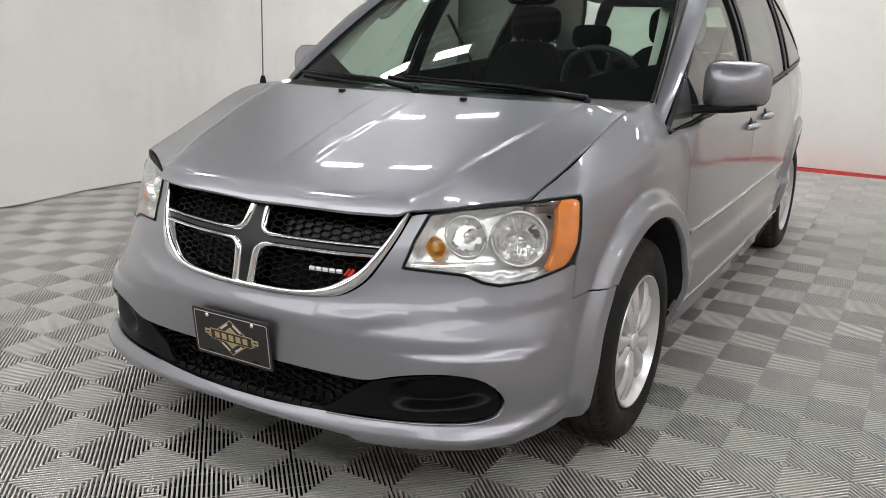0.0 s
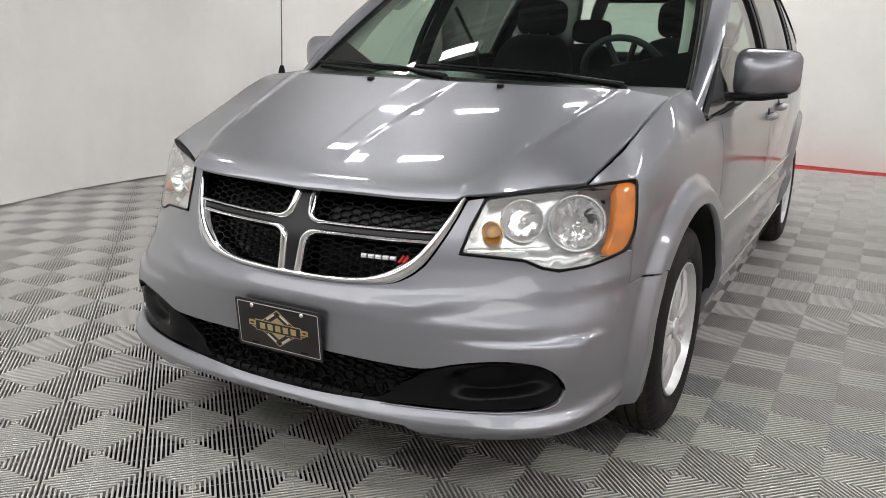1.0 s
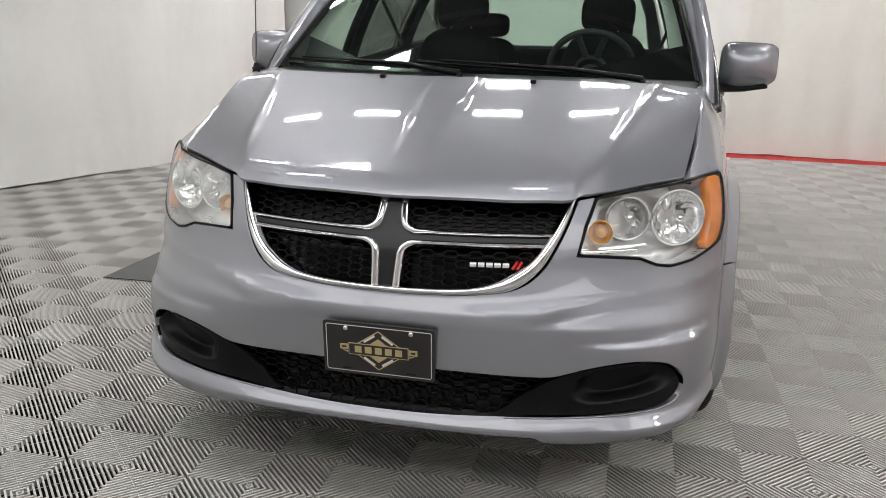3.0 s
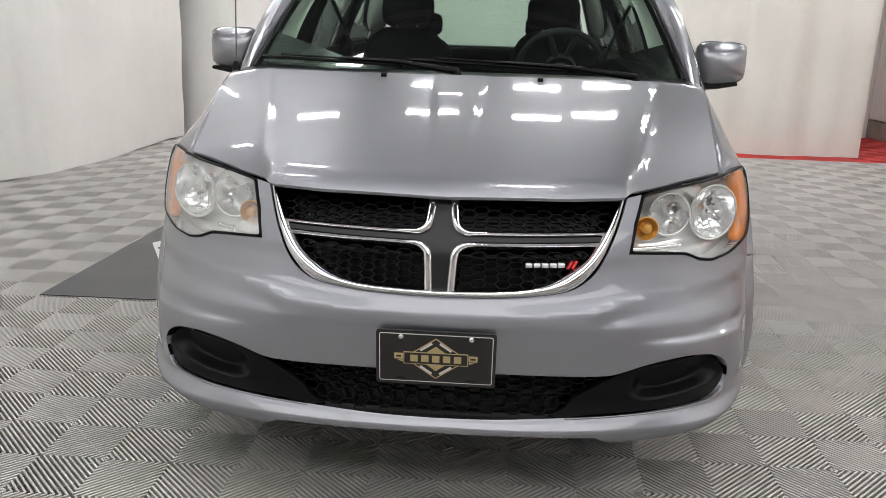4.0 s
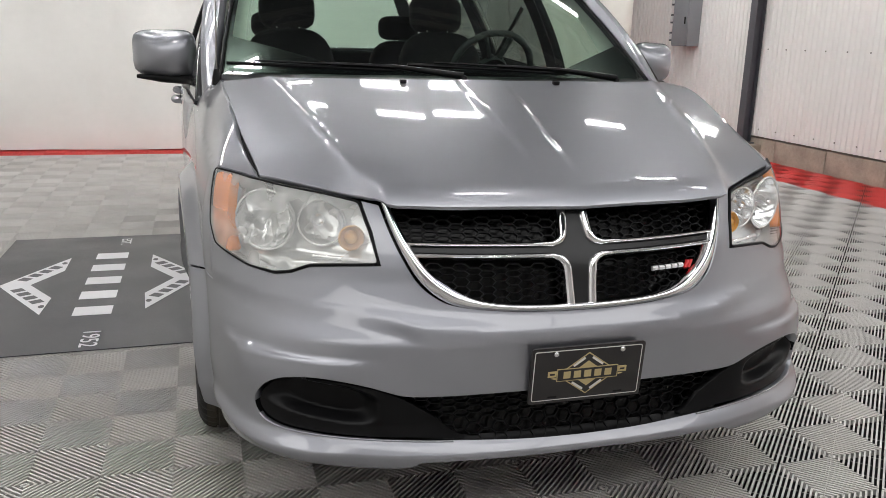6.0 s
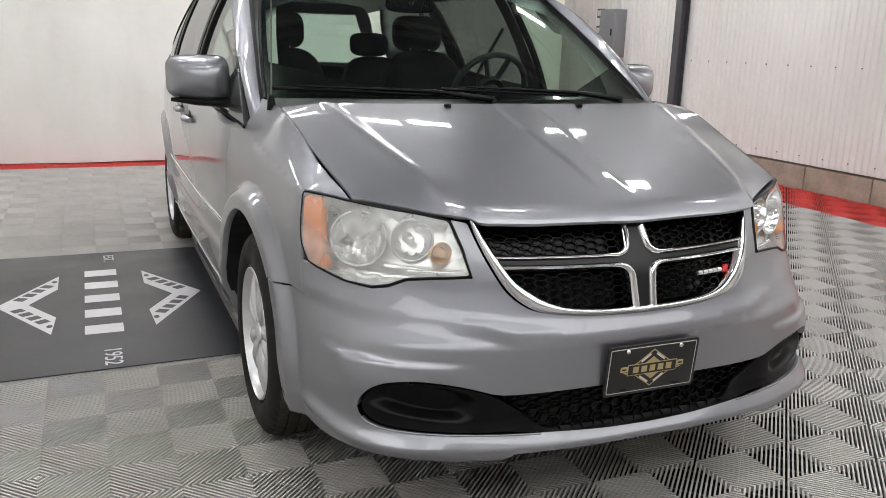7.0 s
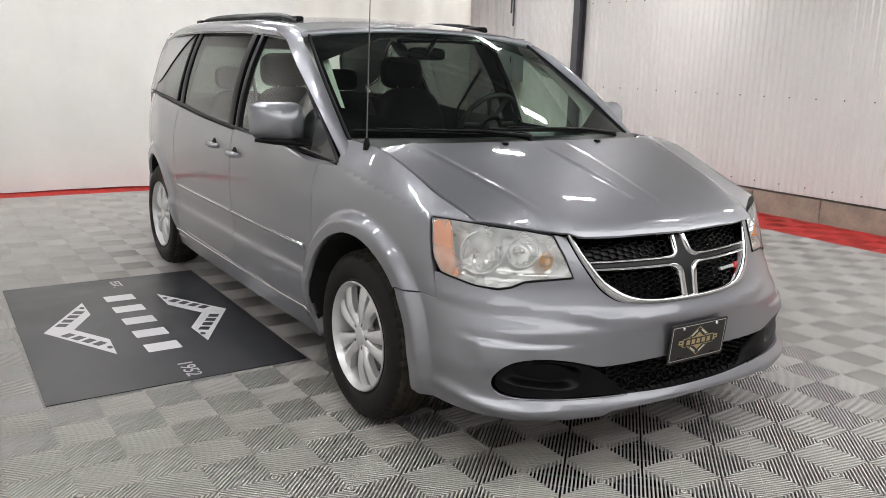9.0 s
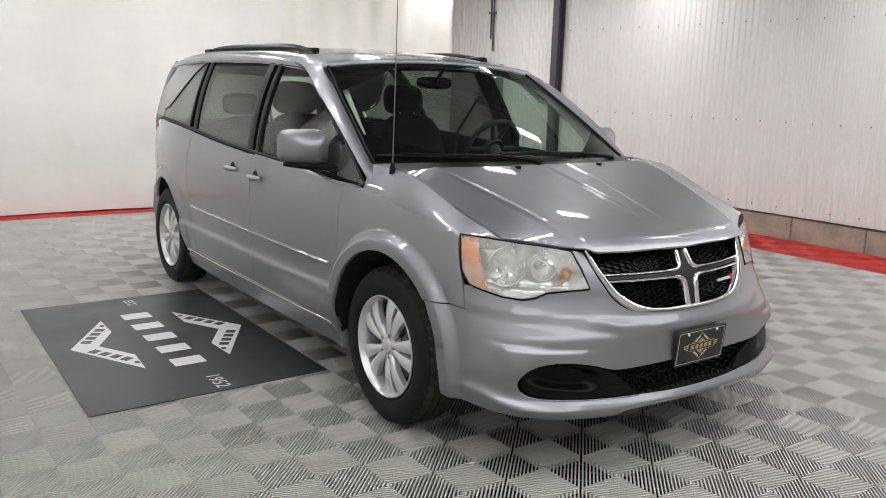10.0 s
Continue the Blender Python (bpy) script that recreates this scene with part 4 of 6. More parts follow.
    part("upper_quarter", sheet(uq, upper, 0.05, 0.02, mirror=s), PAINT, van)
    # mirror sail triangle
    tri = [(0.245, 1.056), (0.470, 1.076), (0.470, 1.246), (0.452, 1.232)]
    part("mirror_sail", sheet(tri, upper, 0.03, 0.02, mirror=s, lift=0.002), SAIL, door)
    # A-pillar: strip between the screen's edge and the window frame, running on above the doors
    inner = curve2([(0.838, 0.240, 1.118), (0.838, 0.285, 1.142), (0.800, 0.60, 1.372), (0.762, 0.86, 1.530), (0.722, 1.035, 1.610), (0.715, 1.14, 1.640)], 8)
    outer = curve2([(0.893, 0.215, 1.040), (0.895, 0.268, 1.085), (0.893, 0.50, 1.262), (0.862, 0.82, 1.455), (0.808, 1.08, 1.574), (0.795, 1.25, 1.612)], 8)
    bm = bmesh.new()
    cols = []
    for a, b in zip(inner, outer):
        A, B = Vector(a), Vector(b)
        row = []
        for k in range(9):
            t = k / 8
            bulge = 0.010 * math.sin(math.pi * t)
            p = A.lerp(B, t) + Vector((0.55, -0.45, 0.6)).normalized() * bulge
            if k == 0:
                p = A + Vector((-0.01, 0.03, -0.02))
            if k == 8:
                p = B + Vector((-0.03, 0.02, -0.01))
            row.append(bm.verts.new((p.x * s, p.y, p.z)))
        cols.append(row)
    for a, b in zip(cols, cols[1:]):
        for k in range(8):
            bm.faces.new((a[k], a[k + 1], b[k + 1], b[k]))
    bmesh.ops.recalc_face_normals(bm, faces=bm.faces)
    fix_normals(bm, (0, 1.2, 1.2))
    part("a_pillar", smooth(bm, 60), PAINT, van)


def resample_open(pts, d):
    out = []
    for a, b in zip(pts, pts[1:]):
        a, b = np.array(a, float), np.array(b, float)
        k = max(1, int(math.ceil(np.linalg.norm(b - a) / d)))
        out += [tuple(a + (b - a) * j / k) for j in range(k)]
    return out + [tuple(pts[-1])]


def fix_normals(bm, c):
    """Turns a shell's faces away from a point inside it."""
    c = Vector(c)
    tot = sum(((f.calc_center_median() - c).dot(f.normal)) * f.calc_area() for f in bm.faces)
    if tot < 0:
        bmesh.ops.reverse_faces(bm, faces=bm.faces)
    return bm


both(make_side)

# roof, tailgate and rear bumper
u_in = lambda y: 1.0
ro = [(u, float(0.972 + 0.055 * u * u + (0.05 if abs(u) > 0.9 else 0) * (abs(u) - 0.9) / 0.1)) for u in np.linspace(-1, 1, 41)]
ro += [(1.0, y) for y in np.linspace(1.2, 3.55, 20)] + [(u, 3.80 + 0.06 * (1 - u * u)) for u in np.linspace(0.97, -0.97, 21)] + [(-1.0, y) for y in np.linspace(3.55, 1.2, 20)]
part("roof", sheet(ro, roof_fn, 0.04, 0.03, centre=(0, 2, 0.5)), PAINT, van, "silver roof with black roof rails")


def tail_fn(Q):
    Q = np.asarray(Q, float)
    x, z = Q[:, 0], Q[:, 1]
    y = spl([0.3, 0.45, 0.62, 0.66, 1.0, 1.2, 1.45, 1.66], [3.98, 4.04, 4.04, 3.99, 3.98, 3.96, 3.89, 3.80])(z) - 0.22 * (np.abs(x) / 0.9) ** 3.2
    return np.stack([x, y, z], 1)


tg = [(-0.76, 0.68), (0.76, 0.68), (0.78, 0.95), (0.79, 1.18), (0.75, 1.35), (0.70, 1.52), (0.64, 1.64), (-0.64, 1.64), (-0.70, 1.52), (-0.75, 1.35), (-0.79, 1.18), (-0.78, 0.95)]
rw = [(-0.68, 1.18), (0.68, 1.18), (0.64, 1.42), (0.58, 1.56), (-0.58, 1.56), (-0.64, 1.42)]
gate = part("tailgate", sheet(tg, tail_fn, 0.05, 0.03, holes=[rw]), PAINT, van)
part("rear_window", sheet(rw, tail_fn, 0.06, 0.004, lift=-0.004), SIDE_GLASS, gate)
rb = [(-0.80, 0.28), (0.80, 0.28), (0.82, 0.45), (0.80, 0.67), (-0.80, 0.67), (-0.82, 0.45)]
part("rear_bumper", sheet(rb, tail_fn, 0.05, 0.05), PAINT, van)
for s in (1, -1):
    bm = bmesh.new()
    pts = [(0.73, 3.93), (0.815, 3.80), (0.868, 3.62), (0.898, 3.50)]
    for z0, z1, m in ((0.30, 0.67, PAINT), (0.70, 1.15, GLOSS_BLACK)):
        b2 = bmesh.new()
        C = curve2([(x * (1 if z0 < 0.5 else 0.985), y, 0) for x, y in pts[: 4 if z0 < 0.5 else 3]], 6)
        lo = [b2.verts.new((p[0] * s, p[1], z0)) for p in C]
        hi = [b2.verts.new((p[0] * s * 0.985, p[1] - 0.02, z1)) for p in C]
        for i in range(len(C) - 1):
            b2.faces.new((lo[i], lo[i + 1], hi[i + 1], hi[i]))
        fix_normals(b2, (0, 1.2, 0.7))
        part("rear_corner" if z0 < 0.5 else "tail_light", smooth(b2), PAINT if z0 < 0.5 else BADGE_RED, van)
    # roof rails
    bm = bmesh.new()
    path = []
    for y in np.linspace(1.33, 3.12, 20):
        t = (y - 1.33) / 1.79
        z = float(roof_fn(np.array([[0.66, y]]))[0, 2]) + 0.004 + 0.009 * min(1, math.sin(math.pi * min(max(t, 0.0), 1)) * 3.2)
        path.append((0.615 * s - 0.02 * s * t, y, z))
    tube(bm, path, [0.010 + 0.008 * min(1, 6 * min(i, 19 - i) / 19) for i in range(20)], 8)
    for v in bm.verts:
        v.co.x = 0.61 * s + (v.co.x - 0.61 * s) * 1.5
    r = part("roof_rail", finish(bm), BLACK, van, "black roof rail")
    for y in (1.43, 3.04):
        bm = bmesh.new()
        zf = float(roof_fn(np.array([[0.66, y]]))[0, 2])
        box(bm, 0.606 * s, y, zf + 0.004, 0.048, 0.20 if y < 1.5 else 0.12, 0.030, 0.012)
        part("rail_foot", finish(bm), BLACK, r)

# near-black strips that put shade into the colour under the hood's side gaps
for s in (1, -1):
    C = curve2([(0.770, -0.56), (0.803, -0.3), (0.828, -0.02), (0.834, 0.025)], 8)
    P = [(x * s, y, float(hood_fn(np.array([[x, y]]))[0, 2]) - 0.022) for x, y in C]
    part("hood_gap_shade", band(P, [(0, 0, 1)] * len(P), 0.022, 0.0, 1, sink=0.01), DARK, van)

# windshield with its dark border, cowl
C = [(-0.985, 0.0), (0.985, 0.0), (0.985, 0.5), (0.985, 0.995), (-0.985, 0.995), (-0.985, 0.5)]
screen = part("windshield", sheet(C, screen_fn, 0.05, 0.005, centre=(0, 1.6, 0.9), lift=-0.004), WINDSHIELD, van, "clear windshield with a dark border")
W0 = [(-0.985, 0.0), (0.985, 0.0), (0.985, 0.995), (-0.985, 0.995)]
W1 = rounded([(-0.962, 0.070), (0.962, 0.070), (0.962, 0.94), (-0.962, 0.94)], 1)
part("frit_border", sheet(W0, screen_fn, 0.05, 0.0, holes=[W1], centre=(0, 1.6, 0.9), lift=-0.011), GLOSS_BLACK, screen)
for s in (1, -1):
    P, N = on_surface(screen_fn, [(0.992 * s, t) for t in np.linspace(0.01, 0.99, 20)], centre=(0, 1.6, 0.9))
    part("screen_seal", band(P, N, 0.012, 0.004, 1, sink=0.02), BLACK, screen)
bm = bmesh.new()
rows = []
for x in np.linspace(-0.83, 0.83, 40):
    h = hood_fn(np.array([[x, float(hood_rear(abs(x)))]]))[0]
    w = screen_fn(np.array([[x / 0.835, 0.0]]))[0]
    rows.append([bm.verts.new(v) for v in ((x, h[1] + 0.004, h[2] - 0.03), (x, h[1] + 0.02, h[2] - 0.022), (x, (h[1] + w[1]) / 2, (h[2] + w[2]) / 2 - 0.022), (x, w[1] + 0.03, w[2] + 0.006))])
for a, b in zip(rows, rows[1:]):
    for k in range(3):
        bm.faces.new((a[k], b[k], b[k + 1], a[k + 1]))
fix_normals(bm, (0, 0.2, 0.5))
part("cowl", smooth(bm), BLACK, van, "black plastic cowl below the windshield")

# wheel wells and the dark underbody that closes the shell
for s in (1, -1):
    for ya in AXLES:
        bm = bmesh.new()
        n = 24
        ring = []
        for x in (0.955, 0.60):
            ring.append([bm.verts.new((x * s, ya - 0.432 * math.cos(math.pi * i / n), WHEEL_Z - 0.05 + 0.485 * math.sin(math.pi * i / n))) for i in range(n + 1)])
        for i in range(n):
            bm.faces.new((ring[0][i], ring[0][i + 1], ring[1][i + 1], ring[1][i]))
        bm.faces.new(ring[1])
        for v in ring[0]:
            yy, zz = v.co.y, v.co.z
            v.co.x = s * (float(side_x(yy, max(zz, 0.26))) - 0.020)
        part("wheel_liner", bm, DARK, van)
bm = bmesh.new()
box(bm, 0, 1.55, 0.30, 1.60, 3.9, 0.10)
box(bm, 0, -0.45, 0.42, 1.10, 0.55, 0.40)
box(bm, 0, -0.02, 0.62, 1.16, 0.62, 0.55)
part("underbody", bm, DARK, van)
# near-black sheets added behind the panels to block light and darken the door gaps
for s in (1, -1):
    for y0, y1 in ((0.46, 2.60), (3.53, 3.75)):
        bm = bmesh.new()
        prev = None
        for i in range(21):
            y = y0 + (y1 - y0) * i / 20
            col = [bm.verts.new((s * (float(side_x(y, z)) - 0.035), y, z)) for z in (0.24, 0.45, 0.7, 0.95, 1.09)]
            if prev:
                for k in range(4):
                    bm.faces.new((prev[k], col[k], col[k + 1], prev[k + 1]))
            prev = col
        part("dark_gap_backing", bm, DARK, van)


# ---- grille, lamps, lower intake, plate ----
def lifted(fn, lift):
    """A surface moved along its own outward normal; lift is a number or a function of the 2D places."""
    def f(Q):
        Q = np.asarray(Q, float)
        e = 1e-4
        P = fn(Q)
        N = np.cross(fn(Q + [e, 0]) - fn(Q - [e, 0]), fn(Q + [0, e]) - fn(Q - [0, e]))
        N /= np.maximum(np.linalg.norm(N, axis=1, keepdims=True), 1e-15)
        N *= np.where(np.sum(N * (P - [0, 1.2, 0.75]), axis=1, keepdims=True) < 0, -1, 1)
        l = lift(Q) if callable(lift) else lift
        return P + N * np.asarray(l).reshape(-1, 1) if callable(lift) else P + N * l
    return f


def wall_strip(loop, fn, l0, l1, mirror=1):
    """The side wall of a recess along a closed outline."""
    A, B = lifted(fn, l0)(np.array(loop)), lifted(fn, l1)(np.array(loop))
    bm = bmesh.new()
    a = [bm.verts.new((p[0] * mirror, p[1], p[2])) for p in A]
    b = [bm.verts.new((p[0] * mirror, p[1], p[2])) for p in B]
    n = len(a)
    for i in range(n):
        bm.faces.new((a[i], a[(i + 1) % n], b[(i + 1) % n], b[i]))
    return finish(bm, 50)


def honeycomb(region, fn, col=0.0335, row=0.0185, width=0.0023, l0=-0.040, l1=-0.028):
    """Long six-sided cells of thin bars inside an outline given as (x, z) on the front skin."""
    loop = region
    xs, zs = [p[0] for p in loop], [p[1] for p in loop]
    e = set()
    s = col / 1.5
    for i in range(int(min(xs) / col) - 1, int(max(xs) / col) + 2):
        for j in range(int(min(zs) / row) - 1, int(max(zs) / row) + 2):
            cx, cz = i * col, j * row + (row / 2 if i % 2 else 0)
            c = [(cx + s, cz), (cx + s * 0.5, cz + row / 2), (cx - s * 0.5, cz + row / 2), (cx - s, cz), (cx - s * 0.5, cz - row / 2), (cx + s * 0.5, cz - row / 2)]
            for k in range(6):
                a, b = tuple(np.round(c[k], 5)), tuple(np.round(c[(k + 1) % 6], 5))
                e.add((a, b) if a < b else (b, a))
    e = sorted(e)
    mid = np.array([((a[0] + b[0]) / 2, (a[1] + b[1]) / 2) for a, b in e])
    keep = inside(mid, loop)
    V2, F, k = [], [], 0
    for (a, b), ok in zip(e, keep):
        if not ok:
            continue
        a, b = np.array(a), np.array(b)
        d = (b - a) / np.linalg.norm(b - a)
        nrm = np.array([-d[1], d[0]]) * width / 2
        V2 += [a - nrm, b - nrm, b + nrm, a + nrm]
    A = at_x_many([p[0] for p in V2], [p[1] for p in V2])
    top, bot = lifted(fn, l1)(A), lifted(fn, l0)(A)
    V, F = [], []
    for i in range(0, len(A), 4):
        b = len(V)
        V += list(top[i:i + 4]) + list(bot[i:i + 4])
        F += [(b, b + 1, b + 2, b + 3)] + [(b + j, b + 4 + j, b + 4 + (j + 1) % 4, b + (j + 1) % 4) for j in range(4)]
    me = mesh_from(V, F, "honeycomb")
    bm = bmesh.new()
    bm.from_mesh(me)
    bmesh.ops.recalc_face_normals(bm, faces=bm.faces)
    return bm


GM = mirrored(curve2(grille_out, 4))
grille_xz = GM
grille2 = Fx(GM)
grille = part("grille", sheet(grille2, skin, 0.03, 0.0, lift=-0.062), GLOSS_BLACK, van, "black honeycomb grille with a chrome surround and crossbars")
part("grille_wall", wall_strip(grille2, skin, -0.003, -0.063), GLOSS_BLACK, grille)


def front_band(pts, width, height, mat, name, parent, lift=0.0, s=1, sink=0.012, label=""):
    P, N = on_surface(skin, Fx([(max(x, 1e-5), z) for x, z in pts]))
    return part(name, band(P + N * lift, N, width, height, s, sink=sink), mat, parent, label)


for s in (1, -1):
    for reg in ([(0.045, 0.812), (0.060, 0.806), (0.440, 0.806), (0.462, 0.832), (0.474, 0.872), (0.042, 0.876)],
                [(0.045, 0.752), (0.060, 0.760), (0.415, 0.760), (0.392, 0.715), (0.352, 0.688), (0.300, 0.675), (0.18, 0.664), (0.045, 0.662)]):
        tagged(part("honeycomb_insert", honeycomb([(x * s, z) for x, z in reg], skin), BLACK, grille), kind="stuff")
    # chrome surround along the outer edge, broad at the lower corner
    C = curve2(grille_out, 4)
    g = [math.exp(-((x - 0.37) / 0.08) ** 2) for x, z in C]
    inw = [(x * 0.985 - 0.004 - 0.009 * k, z + 0.007 + 0.007 * k) for (x, z), k in zip(C, g)]
    w = [0.018 + 0.020 * k for k in g]
    front_band(inw, w, 0.010, CHROME, "chrome_surround", grille, 0.0, s, 0.03, "polished chrome surround")
    up = curve2([(0.448, 0.798), (0.30, 0.7975), (0.10, 0.797), (0.062, 0.799), (0.040, 0.812), (0.033, 0.836), (0.029, 0.879)], 5)
    front_band(up, [0.012 + 0.021 * max(0, 1 - x / 0.09) for x, z in up], 0.010, CHROME, "chrome_bar", grille, -0.004, s, 0.03)
    dn = curve2([(0.428, 0.771), (0.30, 0.7705), (0.10, 0.770), (0.062, 0.768), (0.041, 0.756), (0.034, 0.733), (0.029, 0.650)], 5)
    front_band(dn, [0.011 + 0.021 * max(0, 1 - x / 0.09) for x, z in dn], 0.010, CHROME, "chrome_bar", grille, -0.004, s, 0.03)
# dark cross between the chrome bars
cross = [(0.0, 0.648), (0.024, 0.648), (0.026, 0.74), (0.036, 0.768), (0.06, 0.778), (0.44, 0.779), (0.447, 0.790), (0.06, 0.790), (0.036, 0.800), (0.026, 0.83), (0.023, 0.880), (0.0, 0.881)]
cr2 = mirrored([(at_x(max(x, 0), z)[0] if x > 0 else 0.0, z) for x, z in cross])
part("crossbar", sheet(cr2, skin, 0.02, 0.03, lift=-0.006), GRAPHITE, grille, "dark graphite cross of the grille")

# maker's badge as plain blocks
for i in range(5):
    x0 = 0.222 + i * 0.0215
    P, N = on_surface(skin, [at_x(x0, 0.722), at_x(x0 + 0.017, 0.722)])
    part("badge_block", band(P - N * 0.016, N, 0.013, 0.004, 1, sections=4, sink=0.006), ALLOY, grille)
for x0 in (0.334, 0.346):
    P, N = on_surface(skin, [at_x(x0, 0.713), at_x(x0 + 0.006, 0.722), at_x(x0 + 0.012, 0.732)])
    part("badge_stripe", band(P - N * 0.016, N, 0.008, 0.004, 1, sections=4, sink=0.006), BADGE_RED, grille)

# ---- headlights ----
def bowl(cx, cy, cz, r, s, tilt, deep=0.055):
    bm = bmesh.new()
    lathe(bm, [(r, -0.004), (r * 0.97, -0.006), (r * 0.94, 0.002), (r * 0.86, 0.018), (r * 0.66, 0.036), (r * 0.36, deep - 0.006), (r * 0.16, deep)], "y", steps=36)
    # flutes across the dish
    for v in bm.verts:
        d = math.hypot(v.co.x, v.co.z)
        if 0.2 * r < d < 0.9 * r:
            v.co.y += 0.0075 * math.sin(v.co.x / r * 15)
    finish(bm, 50)
    bmesh.ops.transform(bm, matrix=pose(cx * s, cy, cz, 0, 0, tilt * s), verts=bm.verts)
    return bm


def knob(cx, cy, cz, r, length, s):
    bm = bmesh.new()
    lathe(bm, [(0.0005, -length), (r * 0.6, -length * 0.93), (r * 0.95, -length * 0.7), (r, -length * 0.3), (r, 0), (r * 1.25, 0.004), (r * 1.25, 0.014)], "y", steps=18)
    finish(bm, 60)
    bmesh.ops.transform(bm, matrix=pose(cx * s, cy, cz), verts=bm.verts)
    return bm


def make_lamp(s):
    loop = eased(Fx(lamp_out), 0.12)
    loop = resample(loop, 0.02)
    head = part("headlight", wall_strip(shrunk(loop, 0.004), skin, -0.002, -0.090, s), LAMP_GREY, van,
                "clear headlight" if s > 0 else "slightly clouded headlight")
    deep = lifted(skin, lambda Q: -0.085 + 0.03 * np.exp(-((Q[:, 1] - 0.735) / 0.02) ** 2))
    part("back_bezel", sheet(shrunk(loop, 0.004), deep, 0.025, 0.0, mirror=s), LAMP_GREY, head)
    part("big_reflector", bowl(0.752, -0.598, 0.824, 0.076, s, 24), REFLECTOR, head)
    part("small_reflector", bowl(0.617, -0.664, 0.826, 0.058, s, 14), REFLECTOR, head)
    for cx, cy, cz, r, t in ((0.752, -0.598, 0.824, 0.078, 24), (0.617, -0.664, 0.826, 0.060, 14)):
        bm = bmesh.new()
        tube(bm, [(r * math.cos(a), 0, r * math.sin(a)) for a in np.linspace(0, math.tau, 40, endpoint=False)], 0.0032, 8, True)
        finish(bm, 60)
        bmesh.ops.transform(bm, matrix=pose(cx * s, cy - 0.006, cz, 0, 0, t * s), verts=bm.verts)
        part("reflector_ring", bm, LAMP_GREY, head)
    part("bulb", knob(0.757, -0.585, 0.826, 0.011, 0.035, s), CHROME, head)
    part("bulb", knob(0.620, -0.650, 0.828, 0.012, 0.030, s), CHROME, head)
    part("amber_bulb", knob(0.549, -0.716, 0.794, 0.014, 0.016, s), AMBER_BULB, head, "amber indicator bulb")
    bm = bmesh.new()
    lathe(bm, [(0.0335, -0.006), (0.031, -0.011), (0.026, 0.0), (0.014, 0.012)], "y", steps=24)
    finish(bm)
    bmesh.ops.transform(bm, matrix=pose(0.549 * s, -0.712, 0.794), verts=bm.verts)
    part("amber_cup", bm, AMBER_BULB, head)
    am = rounded([at_x(x, z) for x, z in ((0.820, 0.928), (0.858, 0.931), (0.874, 0.90), (0.883, 0.80), (0.873, 0.752), (0.834, 0.733), (0.846, 0.79), (0.842, 0.86))], 1)
    part("side_reflector", sheet(am, skin, 0.02, 0.03, mirror=s, lift=-0.002), AMBER, head, "amber side reflector")
    P, N = on_surface(skin, [at_x(x, 0.757) for x in np.linspace(0.512, 0.655, 14)])
    part("lower_trim", band(P - N * 0.02, N, 0.012, 0.004, s), REFLECTOR, head)
    part("lens", sheet(loop, lifted(skin, 0.003), 0.025, 0.004, mirror=s), LENS_CLEAR if s > 0 else LENS_HAZY, head, "clear plastic lens" if s > 0 else "clouded plastic lens")
    P, N = on_surface(skin, loop + [loop[0]])
    part("gasket", band(P, N, 0.008, 0.005, s, sink=0.03), BLACK, head)


both(make_lamp)

# ---- lower intake ----
IN2 = mirrored(Fx(curve2(intake, 4)))
low = part("lower_intake", sheet(IN2, skin, 0.03, 0.0, lift=-0.075), GLOSS_BLACK, van, "black honeycomb lower intake with side pockets")
part("intake_wall", wall_strip(resample(IN2, 0.02), skin, -0.002, -0.076), BLACK, low)
tagged(part("honeycomb_insert", honeycomb([(-0.46, 0.442), (0.46, 0.442), (0.42, 0.40), (0.34, 0.350), (0.28, 0.333), (-0.28, 0.333), (-0.34, 0.350), (-0.42, 0.40)], skin, 0.0345, 0.0195, 0.0024, -0.050, -0.038), BLACK, low), kind="stuff")


def make_pocket(s):
    wing = [(0.29, 0.336), (0.50, 0.342), (0.67, 0.345), (0.738, 0.349), (0.772, 0.358), (0.789, 0.376), (0.795, 0.402), (0.786, 0.430), (0.767, 0.455), (0.732, 0.473), (0.673, 0.482), (0.607, 0.477), (0.542, 0.464), (0.50, 0.452), (0.462, 0.436), (0.410, 0.398), (0.365, 0.366), (0.325, 0.345)]

    def dish(Q):
        x = skin(Q)[:, 0]
        z = Q[:, 1]
        r = (np.abs((x - 0.655) / 0.135) ** 3 + np.abs((z - 0.424 - 0.12 * (x - 0.655)) / 0.048) ** 3) ** (1 / 3)
        inner = 1 - step(0.68, 1.10, r)
        return -0.008 - 0.040 * inner - 0.018 * (1 - step(0.36, 0.52, x))
    fn = lifted(skin, dish)
    pk = part("intake_pocket", sheet(rounded([at_x(x, z) for x, z in wing], 2), fn, 0.004, 0.03, mirror=s), BLACK, low, "scooped black plastic side pocket")
    # chrome-bright lower lip line
    P, N = on_surface(skin, [at_x(x, z) for x, z in curve2([(0.790, 0.363), (0.776, 0.351), (0.74, 0.342), (0.676, 0.339), (0.52, 0.336), (0.34, 0.332)], 6)])
    part("lip_edge", band(P, N, 0.006, 0.003, s, sink=0.01), PAINT, low)


both(make_pocket)
# black air dam below the lip
ad = [(0.0, 0.292)] + [(at_x(x, 0.29)[0], 0.290) for x in np.linspace(0.05, 0.46, 10)] + [(at_x(x, 0.22)[0], 0.226) for x in np.linspace(0.44, 0.05, 10)] + [(0.0, 0.226)]
part("air_dam", sheet(mirrored(ad), skin, 0.03, 0.03, lift=-0.055), BLACK, van)

